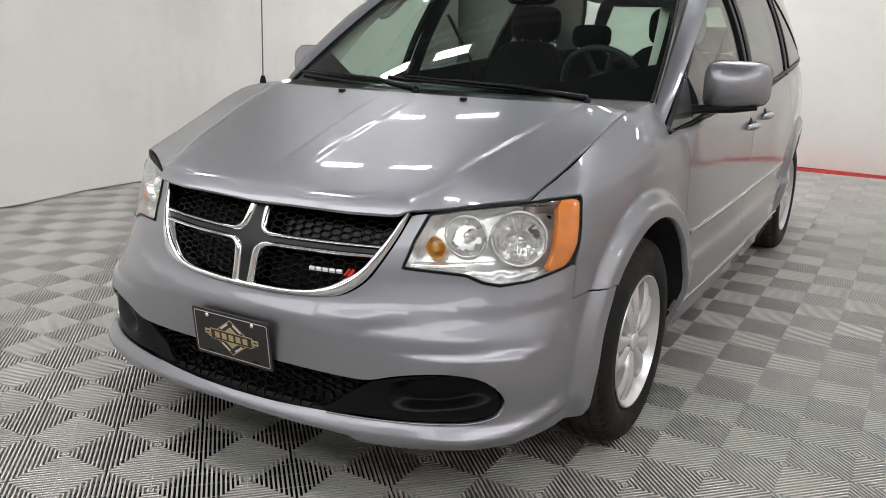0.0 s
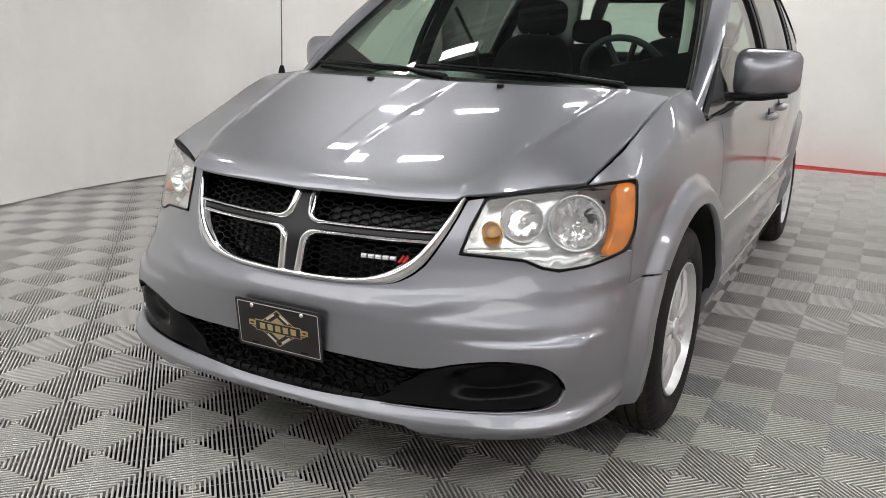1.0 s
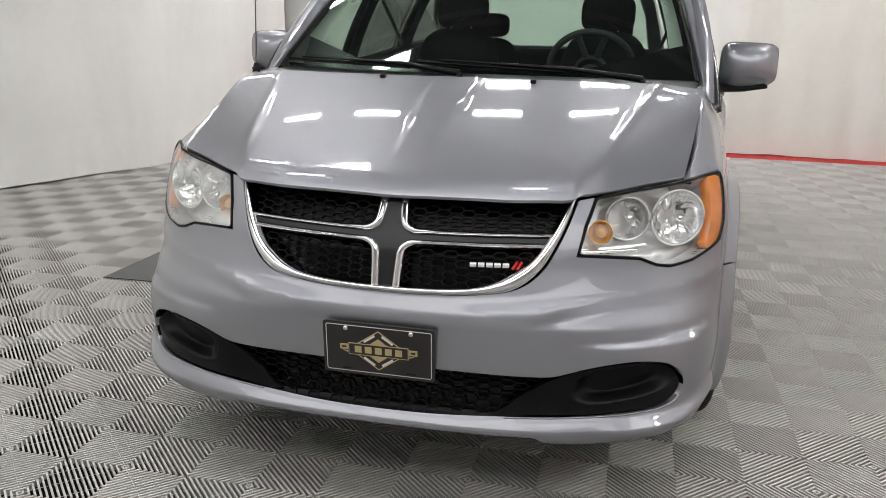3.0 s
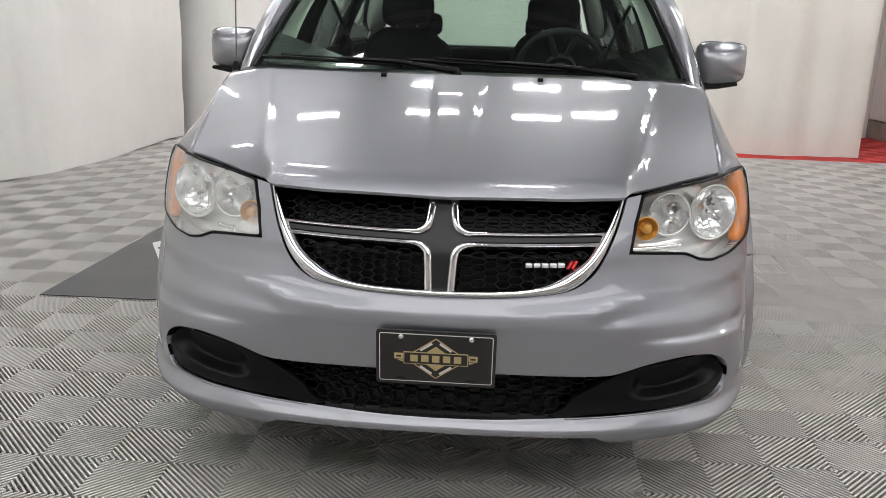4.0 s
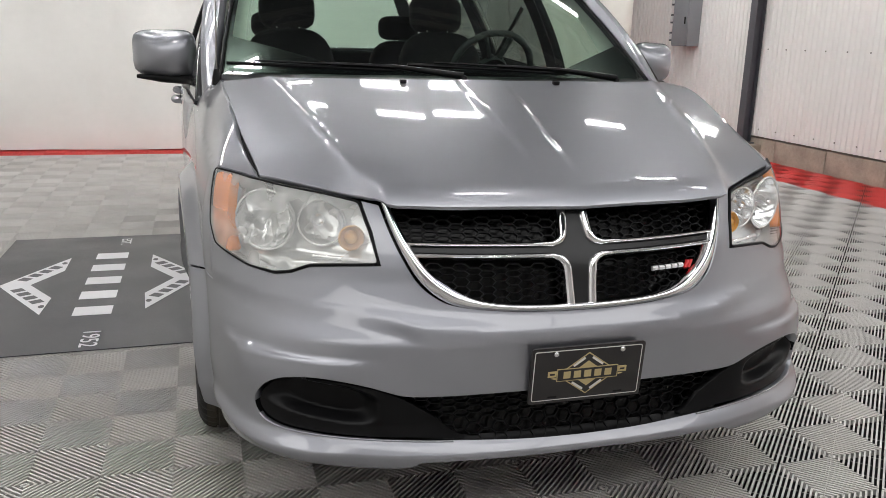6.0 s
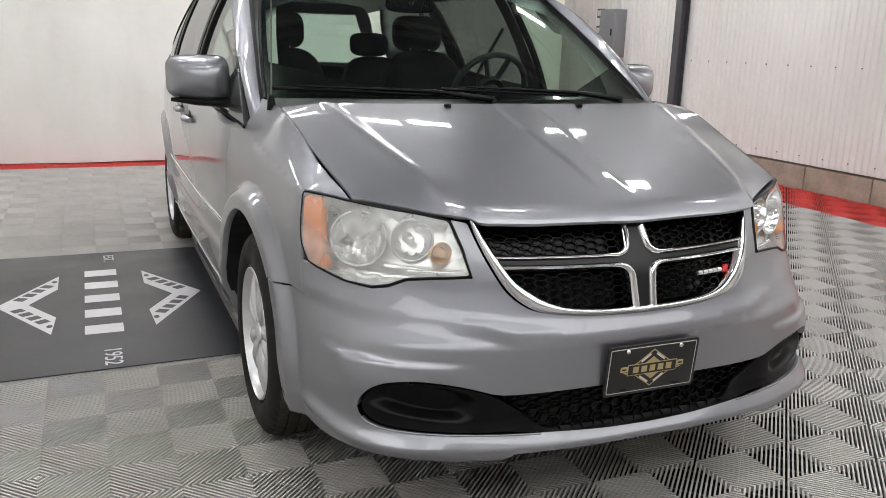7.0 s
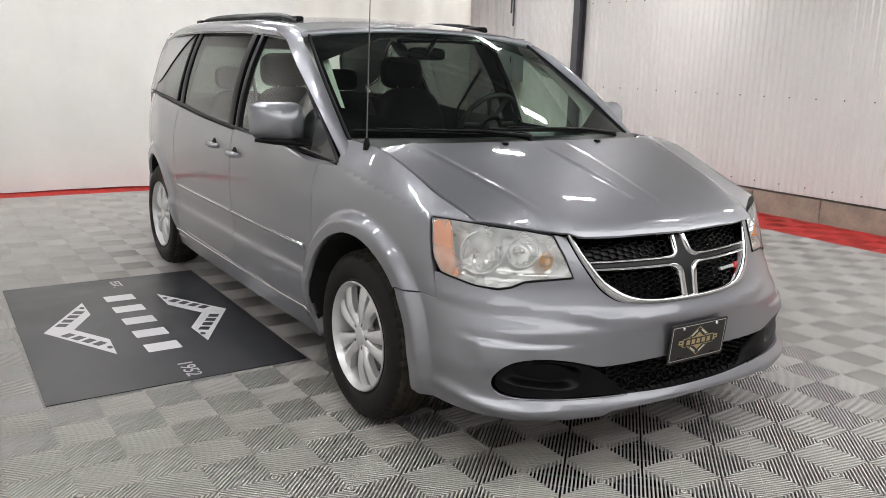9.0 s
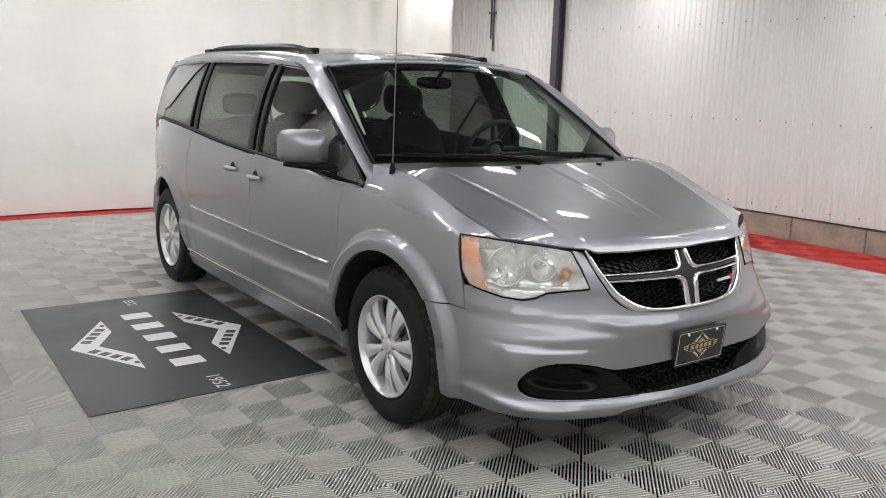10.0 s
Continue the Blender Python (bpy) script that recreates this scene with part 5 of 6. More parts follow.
# ---- front plate: black with a gold lozenge, words as plain bars ----
M = Matrix.Translation((0, -0.9725, 0.488)) @ pose(0, 0, 0, 90 + 5.0)
bm = bmesh.new()
R = lambda w, h, c: [(w / 2 - c + c * math.cos(a), h / 2 - c + c * math.sin(a)) for a in np.linspace(0, math.pi / 2, 6)] + \
    [(-w / 2 + c + c * math.cos(a), h / 2 - c + c * math.sin(a)) for a in np.linspace(math.pi / 2, math.pi, 6)] + \
    [(-w / 2 + c + c * math.cos(a), -h / 2 + c + c * math.sin(a)) for a in np.linspace(math.pi, 1.5 * math.pi, 6)] + \
    [(w / 2 - c + c * math.cos(a), -h / 2 + c + c * math.sin(a)) for a in np.linspace(1.5 * math.pi, math.tau, 6)]
prism(bm, R(0.308, 0.152, 0.008), 0.0, 0.006, M)
plate = part("front_plate", finish(bm, 30), PLATE_BLACK, van, "black dealer plate with a gold lozenge emblem")


def ring_plate(w, h, c, t, z0, z1):
    a, b = R(w, h, c), R(w - 2 * t, h - 2 * t, max(c - t, 0.001))
    bm = bmesh.new()
    va = [bm.verts.new((x, y, z1)) for x, y in a]
    vb = [bm.verts.new((x, y, z1)) for x, y in b]
    vc = [bm.verts.new((x, y, z0)) for x, y in a]
    n = len(a)
    for i in range(n):
        bm.faces.new((va[i], va[(i + 1) % n], vb[(i + 1) % n], vb[i]))
        bm.faces.new((vc[i], vc[(i + 1) % n], va[(i + 1) % n], va[i]))
    bmesh.ops.transform(bm, matrix=M, verts=bm.verts)
    return bm


part("border_line", ring_plate(0.292, 0.136, 0.006, 0.0022, 0.005, 0.0066), PLATE_LINE, plate)
lay = lambda name, pts, z, m: part(name, prism(bmesh.new(), pts, 0.005, z, M), m, plate)
dia = lambda w, h: [(w / 2, 0), (0, h / 2), (-w / 2, 0), (0, -h / 2)]
lay("lozenge", dia(0.166, 0.116), 0.0064, PLATE_GOLD)
lay("lozenge_field", dia(0.157, 0.108), 0.0068, PLATE_BLACK)
lay("lozenge_heart", dia(0.096, 0.070), 0.0072, PLATE_GOLD)
lay("name_band", [(-0.083, -0.017), (0.083, -0.017), (0.083, 0.017), (-0.083, 0.017)], 0.0076, PLATE_GOLD)
lay("band_field", [(-0.081, -0.015), (0.081, -0.015), (0.081, 0.015), (-0.081, 0.015)], 0.0080, PLATE_BLACK)
for k in range(5):
    x = -0.056 + 0.028 * k
    lay("name_bar", [(x - 0.0095, -0.0095), (x + 0.0095, -0.0095), (x + 0.0095, 0.0095), (x - 0.0095, 0.0095)], 0.0084, PLATE_GOLD)
for sx in (1, -1):
    lay("side_tab", [(sx * 0.084, -0.004), (sx * 0.107, -0.004), (sx * 0.107, 0.012), (sx * 0.084, 0.012)], 0.0072, PLATE_GOLD)
    lay("tab_bar", [(sx * 0.089, 0.0015), (sx * 0.102, 0.0015), (sx * 0.102, 0.0065), (sx * 0.089, 0.0065)], 0.0076, PLATE_BLACK)
    lay("tab_point", [(sx * 0.085, -0.007), (sx * 0.099, -0.007), (sx * 0.085, -0.012)], 0.0072, PLATE_GOLD)
    for sy, m in ((1, 1), (-1, 1)):
        a, b = np.array([sx * 0.040, sy * 0.0225]), np.array([sx * 0.010, sy * 0.0432])
        d = (b - a) / np.linalg.norm(b - a)
        n = np.array([-d[1], d[0]]) * 0.003
        lay("slant_bar", [tuple(a - n), tuple(b - n), tuple(b + n), tuple(a + n)], 0.0074, PLATE_LINE)
    for z in (0.059,):
        bm = bmesh.new()
        lathe(bm, [(0.0072, 0.006), (0.0072, 0.009), (0.005, 0.0112), (0.0005, 0.0118)], "z", (sx * 0.090, z, 0), 14)
        bmesh.ops.transform(bm, matrix=M, verts=bm.verts)
        part("plate_screw", finish(bm, 50), CHROME, plate)
    lay("plate_slot", [(sx * 0.090 - 0.012, -0.062), (sx * 0.090 + 0.012, -0.062), (sx * 0.090 + 0.012, -0.057), (sx * 0.090 - 0.012, -0.057)], 0.0068, DARK)


# ---- wheels ----
def make_wheel(ya, s):
    X0 = 0.945                       # outer side of the tyre
    W = 0.228
    R = 0.360
    at = (0, ya, WHEEL_Z)
    bm = bmesh.new()
    prof = [(0.233, -0.010), (0.231, -0.004), (0.227, -0.003), (0.222, -0.012), (0.214, -0.034)]
    lathe(bm, prof, "x", steps=72)
    finish(bm, 50)
    bmesh.ops.transform(bm, matrix=Matrix.Translation((X0 * s, ya, WHEEL_Z)) @ Matrix.Diagonal((s, 1, 1, 1)), verts=bm.verts)
    bmesh.ops.recalc_face_normals(bm, faces=bm.faces)
    wheel = part("wheel", bm, ALLOY, van, "ten-spoke silver alloy wheel with a black tyre")
    bm = bmesh.new()
    lathe(bm, [(0.214, -0.033), (0.206, -0.064), (0.202, -0.150), (0.212, -0.200), (0.230, -0.215)], "x", steps=72)
    finish(bm, 50)
    bmesh.ops.transform(bm, matrix=Matrix.Translation((X0 * s, ya, WHEEL_Z)) @ Matrix.Diagonal((s, 1, 1, 1)), verts=bm.verts)
    part("barrel", bm, ALLOY, wheel, "silver inner barrel")
    # tyre with shoulder cuts and four ring grooves
    pr = [(0.230, -0.012), (0.236, -0.006), (0.242, -0.010), (0.252, -0.002), (0.275, 0.003), (0.300, 0.003), (0.318, -0.002), (0.326, -0.006), (0.338, -0.013), (0.349, -0.025),
          (0.355, -0.040), (0.3575, -0.052), (0.350, -0.053), (0.350, -0.060), (0.359, -0.061), (0.360, -0.088), (0.352, -0.089), (0.352, -0.096), (0.360, -0.097),
          (0.360, -0.125), (0.352, -0.126), (0.352, -0.133), (0.360, -0.134), (0.359, -0.160), (0.351, -0.161), (0.351, -0.168), (0.357, -0.170), (0.354, -0.185), (0.346, -0.205), (0.320, -0.222), (0.280, -0.228), (0.230, -0.215)]
    bm = bmesh.new()
    steps = 150
    rings = []
    for j, (r, o) in enumerate(pr):
        ring = []
        for k in range(steps):
            rr = r
            if j in (8, 9, 10, 11) and k % 3 == 0:
                rr -= 0.008 if j > 8 else 0.005
            if j in (26, 27, 28) and k % 3 == 1:
                rr -= 0.0045
            th = k * math.tau / steps
            z = rr * math.sin(th)
            if z < -0.352:
                z = -0.352 - (z + 0.352) * 0.0 - 0.0045
            ring.append(bm.verts.new(((X0 + o) * s, ya + rr * math.cos(th), WHEEL_Z + z)))
        rings.append(ring)
    for a, b in zip(rings, rings[1:]):
        for k in range(steps):
            bm.faces.new((a[k], a[(k + 1) % steps], b[(k + 1) % steps], b[k]))
    bmesh.ops.recalc_face_normals(bm, faces=bm.faces)
    fix_normals(bm, ((X0 - 0.11) * s, ya, WHEEL_Z))
    tyre = part("tyre", smooth(bm, 35), RUBBER, wheel, "black rubber tyre with dusty cut tread")
    tyre.data.materials.append(TREAD)
    for p in tyre.data.polygons:
        p.material_index = int(abs(p.center.x) < X0 - 0.022 and math.hypot(p.center.y - ya, p.center.z - WHEEL_Z) > 0.335)
    # spokes in five pairs
    sp = []
    for i in range(10):
        a = math.radians(90 + 36 * i + (-4.5 if i % 2 else 4.5) + (9 if ya > 1 else 0))
        bm = bmesh.new()
        rows = []
        for k in range(9):
            t = k / 8
            r = 0.040 + 0.180 * t
            w = 0.0165 + 0.0215 * t ** 1.2 - 0.002 * math.sin(math.pi * t)
            o = -0.030 + 0.018 * math.sin(math.pi * min(1, t * 0.85 + 0.08)) - 0.006 * t
            row = []
            for u, dz in ((-1, -0.034), (-1, -0.007), (-0.55, 0.000), (0.0, 0.0045 - 0.002 * t), (0.55, 0.000), (1, -0.007), (1, -0.034)):
                p = Vector(((X0 + o + dz) * s, r * math.cos(a) - w * u * math.sin(a), r * math.sin(a) + w * u * math.cos(a)))
                row.append(bm.verts.new((p.x, ya + p.y, WHEEL_Z + p.z)))
            rows.append(row)
        for p, q in zip(rows, rows[1:]):
            for k in range(6):
                bm.faces.new((p[k], p[k + 1], q[k + 1], q[k]))
        bmesh.ops.recalc_face_normals(bm, faces=bm.faces)
        fix_normals(bm, ((X0 - 0.2) * s, ya, WHEEL_Z))
        part("spoke", smooth(bm, 50), ALLOY, wheel)
    bm = bmesh.new()
    lathe(bm, [(0.062, -0.065), (0.060, -0.034), (0.052, -0.026), (0.036, -0.024)], "x", steps=40)
    lathe(bm, [(0.036, -0.024), (0.034, -0.018), (0.026, -0.014), (0.0005, -0.012)], "x", steps=40)
    finish(bm, 40)
    bmesh.ops.transform(bm, matrix=Matrix.Translation((X0 * s, ya, WHEEL_Z)) @ Matrix.Diagonal((s, 1, 1, 1)), verts=bm.verts)
    bmesh.ops.recalc_face_normals(bm, faces=bm.faces)
    part("centre_cap", bm, ALLOY, wheel)
    for i in range(5):
        a = math.radians(90 + 72 * i + 18)
        bm = bmesh.new()
        lathe(bm, [(0.011, -0.05), (0.0105, -0.026), (0.008, -0.022), (0.0005, -0.021)], "x", (0, 0, 0), 6)
        finish(bm, 30)
        bmesh.ops.transform(bm, matrix=Matrix.Translation((X0 * s, ya + 0.0535 * math.cos(a), WHEEL_Z + 0.0535 * math.sin(a))) @ Matrix.Diagonal((s, 1, 1, 1)), verts=bm.verts)
        part("lug_nut", bm, STEEL, wheel)
    bm = bmesh.new()
    lathe(bm, [(0.152, -0.120), (0.152, -0.092), (0.08, -0.090), (0.06, -0.070), (0.0005, -0.070)], "x", steps=40)
    finish(bm, 40)
    bmesh.ops.transform(bm, matrix=Matrix.Translation((X0 * s, ya, WHEEL_Z)) @ Matrix.Diagonal((s, 1, 1, 1)), verts=bm.verts)
    part("brake_disc", bm, STEEL, wheel)
    bm = bmesh.new()
    box(bm, (X0 - 0.105) * s, ya + (0.12 if ya < 1 else -0.12), WHEEL_Z + 0.04, 0.075, 0.06, 0.13, 0.012)
    part("brake_caliper", finish(bm), STEEL, wheel)
    bm = bmesh.new()
    lathe(bm, [(0.0005, -0.135), (0.190, -0.135), (0.190, -0.150)], "x", steps=32)
    bmesh.ops.transform(bm, matrix=Matrix.Translation((X0 * s, ya, WHEEL_Z)) @ Matrix.Diagonal((s, 1, 1, 1)), verts=bm.verts)
    part("backing_plate", bm, DARK, wheel)


for ya in AXLES:
    for s in (1, -1):
        make_wheel(ya, s)


# ---- mirrors ----
def make_mirror(s):
    bm = bmesh.new()
    bmesh.ops.create_uvsphere(bm, u_segments=48, v_segments=32, radius=1.0)
    for v in bm.verts:
        x, y, z = v.co
        n = 5.0
        k = (abs(x) ** n + abs(z) ** n + 1e-9) ** (-1 / n) * math.hypot(x, z)
        x, z = x * k, z * k
        ny = abs(y) ** 0.75 * (1 if y > 0 else -1)
        px = 0.116 * x * (1.0 - 0.10 * (ny < 0) * abs(ny))
        pz = 0.090 * z * (1.0 + 0.10 * (-x)) * (1 - 0.12 * max(0, -ny)) + 0.006 * x
        py = 0.085 * ny if y < 0 else 0.022 * ny
        py += 0.045 * (x + 0.2) * 0.8 + (0.012 * (x * x + z * z) if y < 0 else 0)
        v.co = ((1.030 + px) * s + 0.012, 0.640 + py, 1.196 + pz)
    finish(bm, 60)
    house = part("side_mirror", bm, PAINT, van, "silver side mirror on a black foot")
    bm = bmesh.new()
    C = curve2([(1.12, 0.66, 1.116), (1.03, 0.635, 1.110), (0.965, 0.60, 1.107), (0.92, 0.555, 1.107), (0.895, 0.49, 1.108)], 5)
    tube(bm, [(x * s, y, z) for x, y, z in C], [0.010 + 0.013 * min(1, i / 5) for i in range(len(C))], 10)
    for v in bm.verts:
        v.co.z = 1.108 + (v.co.z - 1.108) * 0.75
    part("mirror_foot", finish(bm, 60), BLACK, house, "black plastic mirror foot")
    P = [Vector(((1.030 + 0.104 * math.cos(a)) * s + 0.012, 0.666 + 0.045 * 0.8 * (math.cos(a) + 0.2), 1.196 + 0.078 * math.sin(a))) for a in np.linspace(0, math.tau, 32, endpoint=False)]
    bm = bmesh.new()
    bm.faces.new([bm.verts.new((p.x, p.y + 0.002, p.z)) for p in P])
    part("mirror_glass", bm, CHROME, house)


both(make_mirror)

# ---- antenna, washer jets, wipers ----
aerial = part("antenna", finish(tube(bmesh.new(), [(-0.842, 0.108, 1.118), (-0.842, 0.109, 1.146), (-0.842, 0.110, 1.168)], [0.017, 0.014, 0.008], 12), 50), BLACK, van,
              "black antenna foot with a thin steel mast")
part("mast", finish(tube(bmesh.new(), [(-0.842, 0.110, 1.160), (-0.834, 0.113, 1.55), (-0.825, 0.118, 1.985)], [0.0030, 0.0024, 0.0017], 8), 50), STEEL, aerial)
for s in (1, -1):
    h = hood_fn(np.array([[0.267 * s, -0.078]]))[0]
    bm = bmesh.new()
    box(bm, h[0], h[1], h[2] + 0.005, 0.020, 0.024, 0.014, 0.004)
    part("washer_jet", finish(bm), BLACK, van)


def wiper(pivot_x, tip_x, far_x):
    """An arm lying along the foot of the windshield with its blade."""
    g = lambda x, t, l: Vector(on_surface(screen_fn, [(x / 0.83, t)], centre=(0, 1.6, 0.9), lift=l)[0][0])
    arm = part("wiper", finish(tube(bmesh.new(), [g(pivot_x, -0.01, 0.016), g(pivot_x * 0.75 + tip_x * 0.25, 0.005, 0.022), g((pivot_x + tip_x) / 2, 0.028, 0.024), g(tip_x, 0.050, 0.020)],
                                    [0.013, 0.011, 0.008, 0.006], 8), 50), BLACK, van, "black wiper arm and blade at rest")
    n = 14
    bl = [g(far_x + (pivot_x * 0.55 + far_x * 0.0 + tip_x * 0.45 - far_x) * i / (n - 1), 0.066 - 0.040 * i / (n - 1), 0.010) for i in range(n)]
    part("blade", finish(tube(bmesh.new(), bl, 0.0070, 6), 50), BLACK, arm)
    part("blade_spine", finish(tube(bmesh.new(), [p + Vector((0, -0.008, 0.012)) for p in bl[2:-2]], 0.004, 6), 50), BLACK, arm)
    bm = bmesh.new()
    p = g(pivot_x, -0.015, 0.008)
    lathe(bm, [(0.014, -0.02), (0.014, 0.006), (0.009, 0.012), (0.0005, 0.013)], "z", p, 16)
    part("pivot_cap", finish(bm), BLACK, arm)


wiper(-0.02, -0.46, -0.80)
wiper(0.62, 0.12, -0.20)


# ---- cabin ----
def lump(name, cx, cy, cz, sx, sy, sz, mat, parent, n=3.2, lean=0.0, waist=0.0, label=""):
    """A soft upholstered block: a superellipsoid with optional lean and waist."""
    bm = bmesh.new()
    bmesh.ops.create_uvsphere(bm, u_segments=32, v_segments=20, radius=1.0)
    for v in bm.verts:
        d = np.array(v.co)
        k = (np.sum(np.abs(d) ** n)) ** (-1 / n)
        x, y, z = d * k
        w = 1 - waist * (0.5 + 0.5 * z)
        v.co = (cx + x * sx / 2 * w, cy + y * sy / 2 + lean * (z + 1) * sz / 2, cz + z * sz / 2)
    return part(name, finish(bm, 80), mat, parent, label)


seats = []
for x in (-0.42, 0.42):
    st = lump("front_seat", x, 1.55, 0.62, 0.54, 0.56, 0.22, SEAT, van, label="charcoal cloth front seat with a headrest")
    lump("backrest", x, 1.78, 0.98, 0.54, 0.17, 0.66, SEAT, st, 3.4, 0.22, 0.12)
    hr = lump("headrest", x, 2.00, 1.405, 0.30, 0.12, 0.21, SEAT, st, 3.6, 0.10)
    for dx in (-0.06, 0.06):
        part("headrest_rod", finish(tube(bmesh.new(), [(x + dx, 1.92, 1.26), (x + dx, 1.97, 1.33)], 0.007, 8)), CHROME, st)
for x in (-0.42, 0.42):
    st = lump("rear_seat", x, 2.50, 0.62, 0.50, 0.5, 0.2, SEAT, van)
    lump("backrest", x, 2.72, 0.95, 0.50, 0.15, 0.60, SEAT, st, 3.4, 0.2, 0.1)
    lump("headrest", x, 2.93, 1.33, 0.27, 0.10, 0.16, SEAT, st, 3.6, 0.1)
bench = lump("bench_seat", 0, 3.42, 0.92, 1.3, 0.16, 0.5, SEAT, van, 4.5, 0.2)

# dashboard: a shelf rising to the screen, hood over the dials, centre stack
bm = bmesh.new()
rows = []
for x in np.linspace(-0.80, 0.80, 41):
    u = x / 0.80
    y0 = 0.16 + 0.19 * u * u
    hump = 0.055 * math.exp(-((x - 0.40) / 0.17) ** 2)
    cen = 0.02 * math.exp(-(x / 0.18) ** 2)
    rows.append([bm.verts.new(p) for p in ((x, y0, 1.135), (x, y0 + 0.22, 1.125 + hump * 0.2), (x, 0.62, 1.105 + hump * 0.8 + cen), (x, 0.76, 1.085 + hump + cen), (x, 0.80, 1.03 + hump * 0.8), (x, 0.80, 0.86), (x, 0.72, 0.60))])
for a, b in zip(rows, rows[1:]):
    for k in range(6):
        bm.faces.new((a[k], b[k], b[k + 1], a[k + 1]))
bmesh.ops.recalc_face_normals(bm, faces=bm.faces)
dash = part("dashboard", smooth(bm, 50), DASH, van, "dark dashboard behind the windshield")
bm = bmesh.new()
box(bm, 0, 0.80, 0.93, 0.26, 0.06, 0.24, 0.02)
part("centre_stack", finish(bm), GLOSS_BLACK, dash)
bm = bmesh.new()
tilt = pose(0.40, 0.960, 1.145, -62)
tube(bm, [tuple(tilt @ Vector((0.188 * math.cos(a), 0.188 * math.sin(a), 0))) for a in np.linspace(0, math.tau, 48, endpoint=False)], 0.0155, 10, True)
wheelrim = part("steering_wheel", finish(bm, 60), DASH, van, "dark steering wheel with spokes")
bm = bmesh.new()
lathe(bm, [(0.07, -0.03), (0.075, 0.0), (0.055, 0.02), (0.0005, 0.026)], "z", steps=24)
bmesh.ops.transform(bm, matrix=tilt, verts=bm.verts)
part("airbag_pad", finish(bm), DASH, wheelrim)
for a in (0, 180, 250, 290):
    c, s_ = math.cos(radians(a)), math.sin(radians(a))
    bm = bmesh.new()
    tube(bm, [tuple(tilt @ Vector((0.06 * c, 0.06 * s_, -0.005))), tuple(tilt @ Vector((0.18 * c, 0.18 * s_, -0.002)))], 0.014, 8)
    part("wheel_spoke", finish(bm), DASH, wheelrim)
part("column", finish(tube(bmesh.new(), [tuple(tilt @ Vector((0, 0, -0.01))), (0.40, 0.78, 0.95)], 0.045, 12)), DASH, wheelrim)

belt_z = spl([0.42, 0.75, 1.10, 1.41, 1.9, 2.45, 2.9, 3.25], [1.062, 1.086, 1.100, 1.112, 1.136, 1.176, 1.200, 1.212])

# headliner, pillar trims, door linings, rear-view mirror
bm = bmesh.new()
cols = []
for y in np.linspace(1.02, 3.72, 16):
    cols.append([bm.verts.new((float(q[0]), float(q[1]), float(q[2]) - 0.030)) for q in roof_fn(np.array([[u, y] for u in np.linspace(-0.96, 0.96, 15)]))])
for a, b in zip(cols, cols[1:]):
    for k in range(14):
        bm.faces.new((a[k], a[k + 1], b[k + 1], b[k]))
part("headliner", smooth(bm), LINER, van, "pale fabric headliner")
for s in (1, -1):
    inner = curve2([(0.745, 0.39, 1.12), (0.705, 0.66, 1.345), (0.655, 0.89, 1.505), (0.610, 1.06, 1.590)], 8)
    outer = curve2([(0.850, 0.34, 1.12), (0.838, 0.60, 1.295), (0.825, 0.86, 1.440), (0.765, 1.10, 1.560)], 8)
    bm = bmesh.new()
    ra = [[bm.verts.new((p[0] * s, p[1], p[2])) for p in c] for c in (inner, outer)]
    mid = [bm.verts.new(((a[0] + b[0]) / 2 * s - 0.02 * s, (a[1] + b[1]) / 2 + 0.035, (a[2] + b[2]) / 2 - 0.01)) for a, b in zip(inner, outer)]
    for i in range(len(inner) - 1):
        bm.faces.new((ra[0][i], ra[0][i + 1], mid[i + 1], mid[i]))
        bm.faces.new((mid[i], mid[i + 1], ra[1][i + 1], ra[1][i]))
    pt = part("pillar_trim", smooth(bm, 60), LINER, van, "pale grey pillar trim with a grab handle")
    gp = curve2([(0.700, 0.80, 1.425), (0.690, 0.86, 1.440), (0.665, 0.98, 1.520), (0.668, 1.03, 1.553)], 5)
    part("grab_handle", finish(tube(bmesh.new(), [(x * s, y, z) for x, y, z in gp], 0.012, 8), 60), LINER, pt)
    for y0, y1, z1 in ((1.37, 1.50, 1.60), (2.42, 2.56, 1.62)):
        bm = bmesh.new()
        q = []
        for z in np.linspace(1.08, z1, 7):
            t = (z - 1.1) / 0.5
            x = float(upper_x(y0 + 0.09 * t, z)) - 0.035
            q.append([bm.verts.new((x * s, y0 + 0.10 * t, z)), bm.verts.new(((x - 0.03) * s, (y0 + y1) / 2 + 0.10 * t, z)), bm.verts.new((x * s, y1 + 0.10 * t, z))])
        for a, b in zip(q, q[1:]):
            for k in range(2):
                bm.faces.new((a[k], a[k + 1], b[k + 1], b[k]))
        part("pillar_trim", smooth(bm), DASH, van)
    belt_strap = part("seat_belt", finish(tube(bmesh.new(), [(0.79 * s, 1.60, 1.45), (0.70 * s, 1.72, 1.20), (0.62 * s, 1.70, 0.80)], 0.010, 6)), DASH, van)
    bm = bmesh.new()
    prev = None
    for y in np.linspace(0.42, 3.6, 22):
        c = [bm.verts.new((s * (float(side_x(y, 0.9)) - 0.075), y, z)) for z in (0.40, 0.75, 1.08)] + [bm.verts.new((s * (float(upper_x(y, 1.12)) - 0.02), y, float(belt_z(y)) + 0.012))]
        if prev:
            for k in range(3):
                bm.faces.new((prev[k], c[k], c[k + 1], prev[k + 1]))
        prev = c
    part("door_lining", smooth(bm, 50), DASH, van)
rv = lump("rear_view_mirror", 0.0, 1.02, 1.525, 0.24, 0.04, 0.07, GLOSS_BLACK, van, 3.5)
